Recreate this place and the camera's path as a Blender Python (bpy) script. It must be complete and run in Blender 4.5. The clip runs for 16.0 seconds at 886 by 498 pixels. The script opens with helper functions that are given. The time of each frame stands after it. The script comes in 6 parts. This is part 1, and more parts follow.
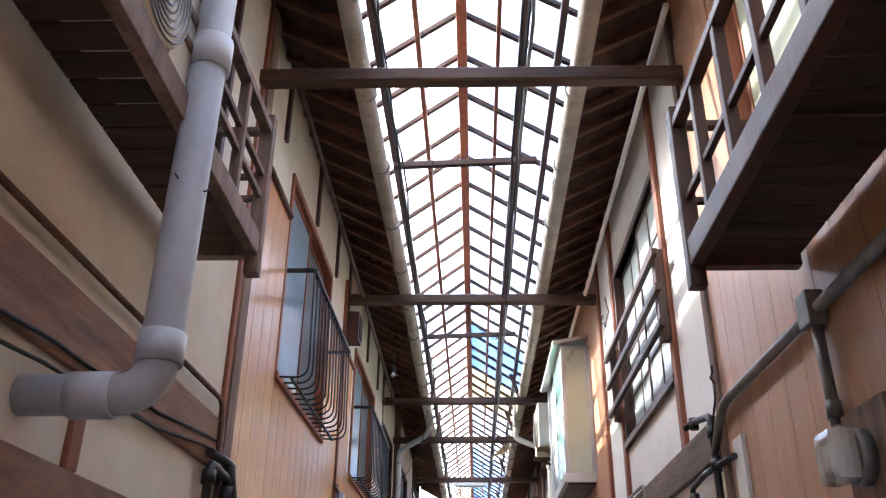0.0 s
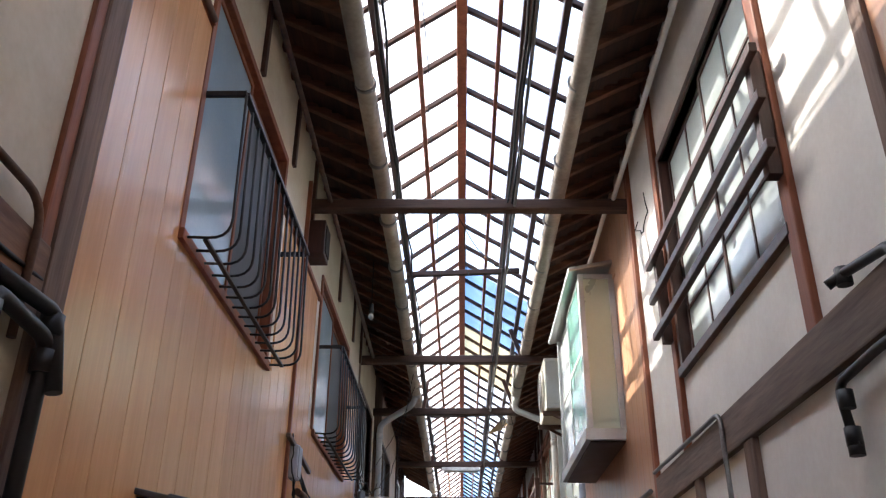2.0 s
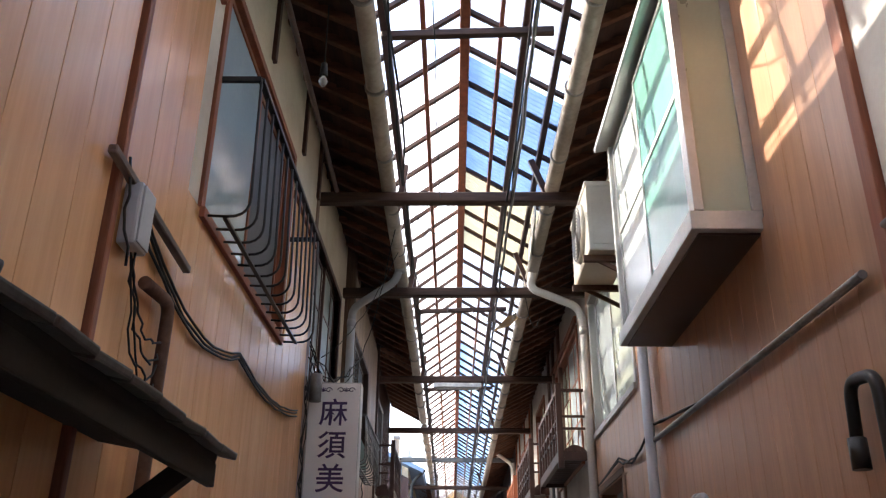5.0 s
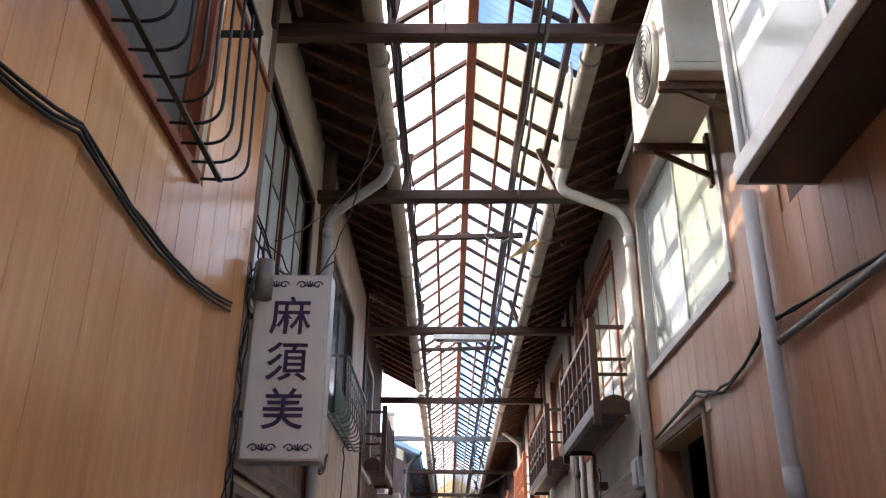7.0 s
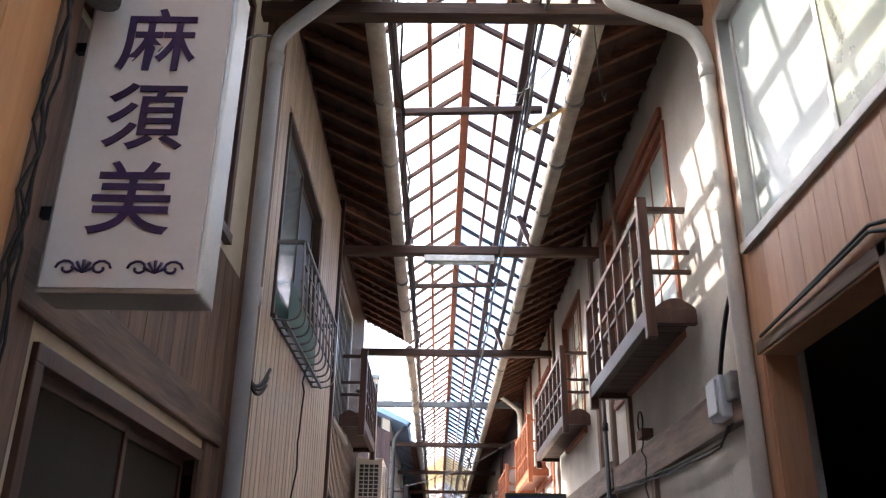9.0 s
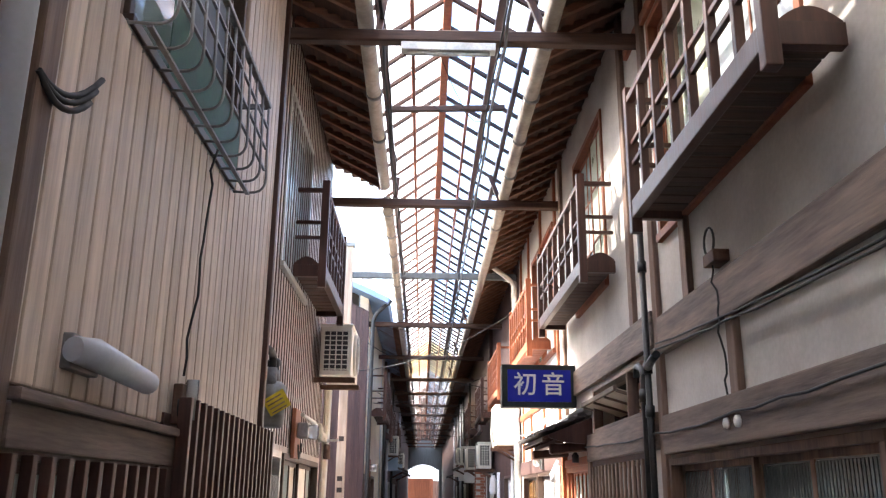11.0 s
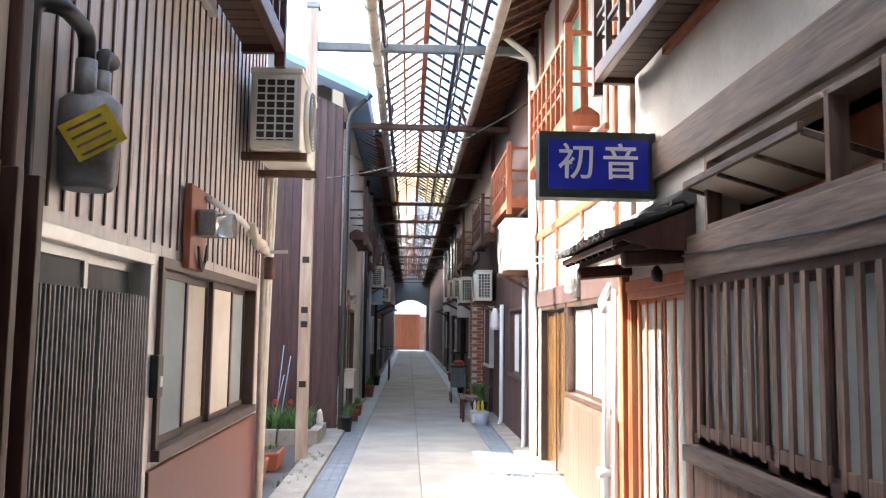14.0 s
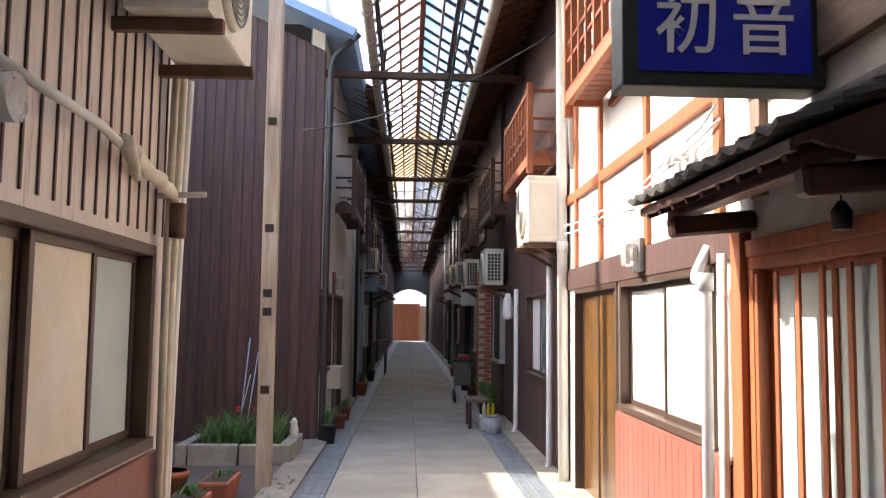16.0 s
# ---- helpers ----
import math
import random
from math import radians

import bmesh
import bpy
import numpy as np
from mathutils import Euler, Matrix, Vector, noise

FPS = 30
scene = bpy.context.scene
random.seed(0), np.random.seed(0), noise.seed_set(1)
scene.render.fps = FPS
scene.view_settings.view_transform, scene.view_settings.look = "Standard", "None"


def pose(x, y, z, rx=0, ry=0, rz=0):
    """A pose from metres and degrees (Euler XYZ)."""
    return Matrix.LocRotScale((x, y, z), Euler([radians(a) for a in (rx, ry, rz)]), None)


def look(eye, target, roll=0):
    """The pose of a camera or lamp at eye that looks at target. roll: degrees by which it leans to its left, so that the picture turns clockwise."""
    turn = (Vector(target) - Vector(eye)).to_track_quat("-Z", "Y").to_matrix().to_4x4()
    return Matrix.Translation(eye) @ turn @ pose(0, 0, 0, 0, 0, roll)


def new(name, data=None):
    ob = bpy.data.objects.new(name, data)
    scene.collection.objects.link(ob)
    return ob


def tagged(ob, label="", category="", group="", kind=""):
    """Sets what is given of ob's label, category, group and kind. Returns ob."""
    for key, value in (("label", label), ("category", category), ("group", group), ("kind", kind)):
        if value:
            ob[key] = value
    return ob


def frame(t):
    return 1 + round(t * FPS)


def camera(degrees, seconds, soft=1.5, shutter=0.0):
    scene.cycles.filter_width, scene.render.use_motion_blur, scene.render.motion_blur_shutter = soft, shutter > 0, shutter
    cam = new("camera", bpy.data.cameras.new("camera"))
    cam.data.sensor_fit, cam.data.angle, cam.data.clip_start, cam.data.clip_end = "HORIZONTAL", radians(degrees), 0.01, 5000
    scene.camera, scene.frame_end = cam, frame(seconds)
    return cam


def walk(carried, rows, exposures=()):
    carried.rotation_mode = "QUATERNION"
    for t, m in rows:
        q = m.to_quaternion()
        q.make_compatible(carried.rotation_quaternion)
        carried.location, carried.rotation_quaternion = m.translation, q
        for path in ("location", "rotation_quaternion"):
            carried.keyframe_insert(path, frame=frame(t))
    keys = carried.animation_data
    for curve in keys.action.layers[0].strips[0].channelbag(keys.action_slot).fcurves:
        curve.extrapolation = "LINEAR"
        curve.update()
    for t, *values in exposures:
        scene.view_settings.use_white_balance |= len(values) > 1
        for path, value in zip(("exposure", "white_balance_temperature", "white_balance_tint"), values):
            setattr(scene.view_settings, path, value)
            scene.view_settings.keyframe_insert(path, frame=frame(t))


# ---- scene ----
cam = camera(55.7, 16.0, 1.25)
METRES, EYE, TILT, LEAN, TURN = 16.8, 1.6, 0.85, 0.0, 2.3
ROWS = [
    (0.0, 0.0, 0.0, 0.0, -0.26, 25.15, -0.55),
    (0.5, 0.0012, 0.0268, -0.0008, -0.36, 25.53, -0.51),
    (1.0, 0.0004, 0.0546, -0.0013, -0.56, 25.62, -0.52),
    (1.5, 0.0013, 0.085, -0.0013, -0.86, 25.59, -0.5),
    (2.0, -0.0001, 0.115, -0.0025, -1.14, 25.55, -0.46),
    (2.5, 0.0005, 0.1464, -0.0036, -1.29, 25.42, -0.46),
    (3.0, 0.0008, 0.1769, -0.0045, -1.4, 25.07, -0.45),
    (3.5, 0.001, 0.2075, -0.0056, -1.47, 24.51, -0.48),
    (4.0, 0.0015, 0.2392, -0.0051, -1.54, 23.8, -0.49),
    (6.5, 0.0043, 0.3975, -0.006, -1.92, 22.9, -0.46),
    (7.0, 0.0038, 0.4284, -0.0061, -1.97, 22.88, -0.49),
    (7.5, 0.0046, 0.4608, -0.0064, -2.06, 22.89, -0.58),
    (8.0, 0.0043, 0.4921, -0.0075, -2.21, 22.87, -0.65),
    (10.5, 0.0108, 0.6491, -0.0091, -3.51, 17.93, -0.62),
    (11.0, 0.0141, 0.6798, -0.0096, -3.69, 15.47, -0.63),
    (11.5, 0.0159, 0.7091, -0.0107, -3.86, 12.96, -0.62),
    (12.0, 0.0183, 0.7394, -0.0117, -4.15, 10.37, -0.66),
    (12.5, 0.0201, 0.7712, -0.0115, -4.47, 7.73, -0.67),
    (13.0, 0.0185, 0.803, -0.0118, -4.55, 5.81, -0.67),
    (13.5, 0.0195, 0.8351, -0.0117, -4.58, 5.01, -0.73),
    (14.0, 0.0204, 0.868, -0.0123, -4.63, 4.67, -0.79),
    (14.5, 0.0231, 0.9005, -0.0128, -4.61, 4.49, -0.72),
    (15.0, 0.024, 0.9331, -0.0143, -4.61, 4.36, -0.74),
    (15.5, 0.0258, 0.9661, -0.0155, -4.63, 4.2, -0.7),
    (16.0, 0.0285, 0.9987, -0.0149, -4.64, 4.01, -0.72),
]
walk(cam, [(t, pose(0, 0, EYE, TILT, LEAN, TURN) @ pose(METRES * x, METRES * y, METRES * z, 90 + pitch, roll, yaw)) for t, x, y, z, yaw, pitch, roll in ROWS], [(0.0, 3.65, 6050, 10), (1.5, 3.15, 6200, 10), (3.5, 2.85, 6550, 11), (7.0, 3.15, 6600, 13), (9.0, 3.4, 6600, 12), (11.0, 3.75, 6550, 12), (12.5, 3.7, 6250, 9), (14.0, 3.65, 6250, 8), (14.7, 3.45, 6450, 10), (16.0, 2.75, 6650, 11)])

# ---- light ----
SUN_AZ, SUN_EL = radians(-70), radians(40)
world = bpy.data.worlds.new("world")
scene.world = world
world.use_nodes = True
wn = world.node_tree.nodes
sky = wn.new("ShaderNodeTexSky")
sky.sky_type, sky.sun_disc = "NISHITA", False
sky.sun_elevation, sky.sun_rotation = SUN_EL, SUN_AZ
sky.air_density, sky.dust_density = 1.2, 3.0
wn["Background"].inputs["Strength"].default_value = 0.15
world.node_tree.links.new(sky.outputs[0], wn["Background"].inputs["Color"])
sun = new("sun", bpy.data.lights.new("sun", "SUN"))
sun.data.energy, sun.data.angle, sun.data.color = 2.1, radians(0.6), (1.0, 0.93, 0.82)
to_sun = Vector((math.sin(SUN_AZ) * math.cos(SUN_EL), math.cos(SUN_AZ) * math.cos(SUN_EL), math.sin(SUN_EL)))
sun.matrix_world = look(to_sun * 60, (0, 0, 0))


# ---- materials ----
def material(name, colour, rough=0.6, metal=0.0, dark=None, scale=6.0, stretch=(1, 1, 1), bump=0.15, fine=60.0,
             vary=0.12, transmission=0.0, spec=0.4, coat=0.0, island=False, stain=0.0):
    m = bpy.data.materials.new(name)
    m.use_nodes = True
    nt = m.node_tree
    b = nt.nodes["Principled BSDF"]
    b.inputs["Roughness"].default_value, b.inputs["Metallic"].default_value = rough, metal
    b.inputs["Transmission Weight"].default_value = transmission
    b.inputs["Specular IOR Level"].default_value = spec
    b.inputs["Coat Weight"].default_value = coat
    geo = nt.nodes.new("ShaderNodeNewGeometry")
    mp = nt.nodes.new("ShaderNodeMapping")
    mp.inputs["Scale"].default_value = stretch
    info = nt.nodes.new("ShaderNodeObjectInfo")
    off = nt.nodes.new("ShaderNodeVectorMath")
    off.operation = "SCALE"
    off.inputs[0].default_value = (7.3, 11.1, 5.7)
    nt.links.new(info.outputs["Random"], off.inputs["Scale"])
    nt.links.new(off.outputs[0], mp.inputs["Location"])
    nt.links.new(geo.outputs["Position"], mp.inputs["Vector"])
    n1, n2 = nt.nodes.new("ShaderNodeTexNoise"), nt.nodes.new("ShaderNodeTexNoise")
    n1.inputs["Scale"].default_value, n1.inputs["Detail"].default_value, n1.inputs["Roughness"].default_value = scale, 5, 0.62
    n2.inputs["Scale"].default_value, n2.inputs["Detail"].default_value = fine, 4
    for n in (n1, n2):
        nt.links.new(mp.outputs[0], n.inputs["Vector"])
    ramp = nt.nodes.new("ShaderNodeValToRGB")
    c = Vector(colour)
    d = Vector(dark) if dark else c * 0.6
    ramp.color_ramp.elements[0].position, ramp.color_ramp.elements[0].color = 0.32, (*d, 1)
    ramp.color_ramp.elements[1].position, ramp.color_ramp.elements[1].color = 0.66, (*c, 1)
    add = nt.nodes.new("ShaderNodeMath")
    add.operation = "MULTIPLY_ADD"
    nt.links.new(n2.outputs[0], add.inputs[0])
    add.inputs[1].default_value = 0.35
    sub = nt.nodes.new("ShaderNodeMath")
    sub.operation = "SUBTRACT"
    nt.links.new(n1.outputs[0], sub.inputs[0])
    sub.inputs[1].default_value = 0.175
    nt.links.new(sub.outputs[0], add.inputs[2])
    nt.links.new(add.outputs[0], ramp.inputs[0])
    hsv = nt.nodes.new("ShaderNodeHueSaturation")
    rng = nt.nodes.new("ShaderNodeMapRange")
    rng.inputs["To Min"].default_value, rng.inputs["To Max"].default_value = 1 - vary, 1 + vary
    nt.links.new(geo.outputs["Random Per Island"] if island else info.outputs["Random"], rng.inputs["Value"])
    nt.links.new(rng.outputs[0], hsv.inputs["Value"])
    nt.links.new(ramp.outputs[0], hsv.inputs["Color"])
    out = hsv.outputs[0]
    if stain:
        n3 = nt.nodes.new("ShaderNodeTexNoise")
        n3.inputs["Scale"].default_value, n3.inputs["Detail"].default_value = 1.3, 7
        nt.links.new(geo.outputs["Position"], n3.inputs["Vector"])
        sr = nt.nodes.new("ShaderNodeMapRange")
        sr.inputs["From Min"].default_value, sr.inputs["From Max"].default_value = 0.45, 0.75
        sr.inputs["To Max"].default_value = stain
        nt.links.new(n3.outputs[0], sr.inputs["Value"])
        mix = nt.nodes.new("ShaderNodeMix")
        mix.data_type = "RGBA"
        nt.links.new(sr.outputs[0], mix.inputs["Factor"])
        nt.links.new(out, mix.inputs["A"])
        mix.inputs["B"].default_value = (*(c * 0.35), 1)
        out = mix.outputs["Result"]
    nt.links.new(out, b.inputs["Base Color"])
    rr = nt.nodes.new("ShaderNodeMapRange")
    rr.inputs["To Min"].default_value, rr.inputs["To Max"].default_value = max(0.02, rough - 0.12), min(1, rough + 0.12)
    nt.links.new(n1.outputs[0], rr.inputs["Value"])
    nt.links.new(rr.outputs[0], b.inputs["Roughness"])
    if bump:
        bp = nt.nodes.new("ShaderNodeBump")
        bp.inputs["Strength"].default_value, bp.inputs["Distance"].default_value = bump, 0.01
        nt.links.new(add.outputs[0], bp.inputs["Height"])
        nt.links.new(bp.outputs[0], b.inputs["Normal"])
    return m




def thin_sheet(name, tint, clear, gloss=0.06):
    """A thin weathered plastic sheet: part clear, part milky."""
    m = bpy.data.materials.new(name)
    m.use_nodes = True
    nt = m.node_tree
    nt.nodes.remove(nt.nodes["Principled BSDF"])
    out = nt.nodes["Material Output"]
    tr, tl, gl = nt.nodes.new("ShaderNodeBsdfTransparent"), nt.nodes.new("ShaderNodeBsdfTranslucent"), nt.nodes.new("ShaderNodeBsdfGlossy")
    gl.inputs["Roughness"].default_value = 0.2
    geo, ns = nt.nodes.new("ShaderNodeNewGeometry"), nt.nodes.new("ShaderNodeTexNoise")
    ns.inputs["Scale"].default_value, ns.inputs["Detail"].default_value = 3.5, 6
    nt.links.new(geo.outputs["Position"], ns.inputs["Vector"])
    dirt = nt.nodes.new("ShaderNodeMapRange")
    dirt.inputs["From Min"].default_value, dirt.inputs["From Max"].default_value = 0.3, 0.7
    dirt.inputs["To Min"].default_value, dirt.inputs["To Max"].default_value = 1.0, 0.72
    nt.links.new(ns.outputs[0], dirt.inputs["Value"])
    col = nt.nodes.new("ShaderNodeVectorMath")
    col.operation = "SCALE"
    col.inputs[0].default_value = tint
    nt.links.new(dirt.outputs[0], col.inputs["Scale"])
    for n in (tr, tl):
        nt.links.new(col.outputs[0], n.inputs["Color"])
    a, b = nt.nodes.new("ShaderNodeMixShader"), nt.nodes.new("ShaderNodeMixShader")
    a.inputs[0].default_value, b.inputs[0].default_value = 1 - clear, gloss
    nt.links.new(tr.outputs[0], a.inputs[1])
    nt.links.new(tl.outputs[0], a.inputs[2])
    nt.links.new(a.outputs[0], b.inputs[1])
    nt.links.new(gl.outputs[0], b.inputs[2])
    nt.links.new(b.outputs[0], out.inputs["Surface"])
    return m


UP = (9, 9, 0.7)
ALONG = (9, 0.7, 9)
ACROSS = (0.7, 9, 9)
m_panel = material("honey_plywood", (0.78, 0.41, 0.19), 0.22, dark=(0.68, 0.34, 0.15), scale=1.6, stretch=UP, bump=0.03, fine=9, vary=0.06, spec=0.7)
m_panel_r = material("pinkish_plywood", (0.5, 0.28, 0.165), 0.36, dark=(0.38, 0.2, 0.115), scale=1.6, stretch=UP, bump=0.05, fine=9, vary=0.06, spec=0.5)
m_beam = material("dark_old_timber", (0.085, 0.043, 0.028), 0.65, dark=(0.03, 0.014, 0.01), scale=1.5, stretch=ACROSS, bump=0.4, fine=8)
m_timber_y = material("weathered_timber_lengthwise", (0.24, 0.175, 0.14), 0.7, dark=(0.085, 0.06, 0.047), scale=1.5, stretch=ALONG, bump=0.5, fine=8)
m_timber_z = material("weathered_timber_upright", (0.26, 0.17, 0.13), 0.7, dark=(0.11, 0.068, 0.05), scale=1.5, stretch=UP, bump=0.5, fine=8)
m_warmbeam = material("knotty_brown_beam", (0.3, 0.16, 0.1), 0.65, dark=(0.14, 0.065, 0.04), scale=2.2, stretch=(7, 0.9, 7), bump=0.5, fine=8, stain=0.2)
m_brown = material("brown_painted_wood", (0.085, 0.036, 0.026), 0.42, dark=(0.045, 0.019, 0.014), scale=2, stretch=UP, bump=0.2, fine=10)
m_red = material("reddish_wood", (0.3, 0.1, 0.048), 0.55, dark=(0.19, 0.058, 0.028), scale=2, stretch=UP, bump=0.2, fine=10)
m_dado = material("dull_red_paint", (0.26, 0.1, 0.075), 0.45, dark=(0.2, 0.07, 0.05), scale=2, stretch=UP, bump=0.1, fine=10)
m_orange = material("orange_wood", (0.37, 0.12, 0.052), 0.5, dark=(0.25, 0.07, 0.03), scale=2, stretch=UP, bump=0.2, fine=10)
m_rafter = material("rafter_wood", (0.19, 0.08, 0.045), 0.75, dark=(0.075, 0.032, 0.019), scale=2, stretch=ACROSS, bump=0.3, fine=10)
m_roofboard = material("roof_board", (0.07, 0.03, 0.019), 0.8, dark=(0.03, 0.013, 0.009), scale=2, stretch=ALONG, bump=0.3, fine=10, island=True, vary=0.3)
m_white = material("white_plaster", (0.74, 0.73, 0.69), 0.85, dark=(0.66, 0.64, 0.6), scale=3, bump=0.12, fine=40, stain=0.12)
m_cream = material("cream_plaster", (0.76, 0.69, 0.58), 0.85, dark=(0.66, 0.58, 0.46), scale=3, bump=0.15, fine=40, stain=0.2)
m_grey = material("grey_plaster", (0.6, 0.57, 0.53), 0.9, dark=(0.47, 0.44, 0.4), scale=2.2, bump=0.2, fine=40, stain=0.3)
m_board = material("grey_brown_board", (0.7, 0.57, 0.46), 0.5, dark=(0.46, 0.355, 0.28), scale=1.8, stretch=UP, bump=0.3, fine=8, vary=0.13, stain=0.15)
# brown sheet, its colour paled to include the skylight's silvery reflection
m_clad = material("brown_cladding_pale_sheen", (0.68, 0.6, 0.54), 0.3, dark=(0.56, 0.48, 0.42), scale=2, stretch=UP, bump=0.08, fine=8, vary=0.06)
m_darkclad = material("dark_brown_boards", (0.085, 0.045, 0.04), 0.6, dark=(0.04, 0.02, 0.018), scale=1.8, stretch=UP, bump=0.3, fine=8, vary=0.2)
# near-black: shade of unlit rooms, an underside and notches is in this colour
m_dark = material("shade_black", (0.035, 0.028, 0.024), 0.9, scale=3, bump=0.1)
m_floor = material("concrete_paving", (0.36, 0.345, 0.31), 0.85, dark=(0.27, 0.255, 0.225), scale=1.6, bump=0.25, fine=70, stain=0.35)
m_kerb = material("old_concrete", (0.34, 0.32, 0.28), 0.9, dark=(0.22, 0.2, 0.17), scale=4, bump=0.4, fine=50, stain=0.4)
m_drain = material("galvanised_cover", (0.36, 0.41, 0.46), 0.45, metal=0.6, dark=(0.22, 0.25, 0.28), scale=5, bump=0.1)
m_gutter = material("old_gutter_plastic", (0.43, 0.38, 0.32), 0.5, dark=(0.25, 0.215, 0.175), scale=4, bump=0.1, fine=30, stain=0.3)
m_pvc = material("grey_pvc", (0.5, 0.525, 0.57), 0.42, dark=(0.43, 0.445, 0.48), scale=4, bump=0.05, stain=0.15)
m_pvcw = material("white_pvc", (0.72, 0.71, 0.67), 0.45, dark=(0.62, 0.6, 0.55), scale=4, bump=0.05, stain=0.15)
m_black = material("black_iron", (0.022, 0.021, 0.021), 0.45, dark=(0.012, 0.012, 0.012), scale=8, bump=0.15, spec=0.5)
m_cable = material("black_cable", (0.02, 0.02, 0.02), 0.6, bump=0)
m_frost = material("frosted_glass", (0.55, 0.62, 0.6), 0.22, dark=(0.5, 0.57, 0.56), scale=3, bump=0.02, transmission=0.12, spec=0.5)
m_frostg = material("green_frosted_glass", (0.2, 0.46, 0.38), 0.22, dark=(0.16, 0.38, 0.32), scale=3, bump=0.02, transmission=0.3, spec=0.5)
m_frosty = material("yellowish_frosted_glass", (0.62, 0.66, 0.5), 0.3, dark=(0.56, 0.6, 0.45), scale=3, bump=0.02, transmission=0.3, spec=0.5)
m_amber = material("amber_glass", (0.15, 0.075, 0.026), 0.2, dark=(0.1, 0.05, 0.018), scale=3, bump=0.02, transmission=0.1)
m_glass = material("window_glass", (0.32, 0.39, 0.42), 0.06, dark=(0.28, 0.35, 0.38), scale=2, bump=0.01, transmission=0.5, spec=0.6)
m_skyglass = material("bluish_frosted_glass", (0.42, 0.52, 0.58), 0.16, dark=(0.36, 0.46, 0.52), scale=2, bump=0.02, transmission=0.1, spec=0.6)
m_slate = material("dark_grey_shutter", (0.1, 0.105, 0.115), 0.6, dark=(0.07, 0.074, 0.08), scale=2, stretch=UP, bump=0.05)
m_ribglass = material("ribbed_bluish_glass", (0.16, 0.21, 0.22), 0.12, dark=(0.12, 0.16, 0.17), scale=2, bump=0.01, transmission=0.3, spec=0.6)
m_alu = material("aluminium_frame", (0.6, 0.6, 0.58), 0.4, metal=0.6, dark=(0.5, 0.5, 0.48), bump=0.03)
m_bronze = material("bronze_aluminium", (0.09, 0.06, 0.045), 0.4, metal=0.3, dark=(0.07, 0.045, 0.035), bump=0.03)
m_case = material("ac_casing", (0.7, 0.67, 0.58), 0.5, dark=(0.62, 0.58, 0.49), scale=4, bump=0.04, stain=0.15)
m_rust = material("rusty_steel", (0.17, 0.1, 0.07), 0.7, metal=0.2, dark=(0.09, 0.045, 0.03), scale=9, bump=0.3)
m_steel = material("old_galvanised_steel", (0.3, 0.3, 0.3), 0.5, metal=0.6, dark=(0.18, 0.17, 0.16), scale=9, bump=0.15)
m_tile = material("grey_roof_tile", (0.1, 0.095, 0.09), 0.55, dark=(0.055, 0.05, 0.048), scale=8, bump=0.3, fine=60, vary=0.2)
m_sheet = thin_sheet("milky_clear_sheet", (0.97, 0.975, 0.98), 0.52)
m_sheety = thin_sheet("yellowed_sheet", (0.58, 0.45, 0.25), 0.3)
m_sheetd = thin_sheet("deep_blue_sheet", (0.2, 0.29, 0.43), 0.4)
m_sheetb = thin_sheet("blue_sheet", (0.5, 0.72, 0.97), 0.35)
m_bluemetal = material("blue_metal", (0.25, 0.38, 0.58), 0.5, dark=(0.18, 0.28, 0.45), scale=3, bump=0.05)
m_signw = material("white_sign_face", (0.78, 0.76, 0.74), 0.4, dark=(0.72, 0.7, 0.69), scale=3, bump=0.02)
m_ink = material("purple_ink", (0.06, 0.03, 0.11), 0.5, bump=0)
m_blue = material("blue_sign_face", (0.008, 0.02, 0.42), 0.35, dark=(0.007, 0.015, 0.33), scale=3, bump=0.02)
m_sgreen = material("dark_green_metal", (0.03, 0.04, 0.03), 0.5, dark=(0.02, 0.025, 0.02), scale=20, bump=0.1)
m_terra = material("terracotta", (0.38, 0.13, 0.075), 0.75, dark=(0.28, 0.09, 0.05), scale=6, bump=0.15)
m_leaf = material("green_leaf", (0.09, 0.19, 0.045), 0.5, dark=(0.05, 0.11, 0.03), scale=6, bump=0, island=True, vary=0.4)
m_soil = material("dark_soil", (0.06, 0.045, 0.035), 0.95, bump=0.6, fine=50)
m_yellow = material("yellow_paper", (0.65, 0.48, 0.03), 0.6, bump=0.05)
m_tape = material("pale_insulation_tape", (0.68, 0.62, 0.5), 0.75, dark=(0.52, 0.46, 0.36), scale=9, bump=0.3)
m_redp = material("red_plastic", (0.45, 0.03, 0.03), 0.4, bump=0)
m_brick = material("red_brick", (0.38, 0.14, 0.08), 0.85, dark=(0.27, 0.095, 0.055), scale=9, bump=0.3, vary=0.2)
m_mortar = material("pale_mortar", (0.6, 0.56, 0.5), 0.9, bump=0.2)
m_tube = material("lamp_tube_white", (0.8, 0.8, 0.78), 0.4, bump=0)
m_bluepaint = material("pale_blue_wall", (0.4, 0.52, 0.66), 0.6, dark=(0.33, 0.44, 0.57), scale=3, bump=0.1)
m_greywall = material("far_grey_sheet", (0.13, 0.14, 0.145), 0.6, dark=(0.09, 0.1, 0.1), stretch=UP, scale=2, bump=0.1)
m_clear = material("clear_plastic_cover", (0.85, 0.86, 0.84), 0.15, dark=(0.8, 0.8, 0.78), bump=0, transmission=0.7)


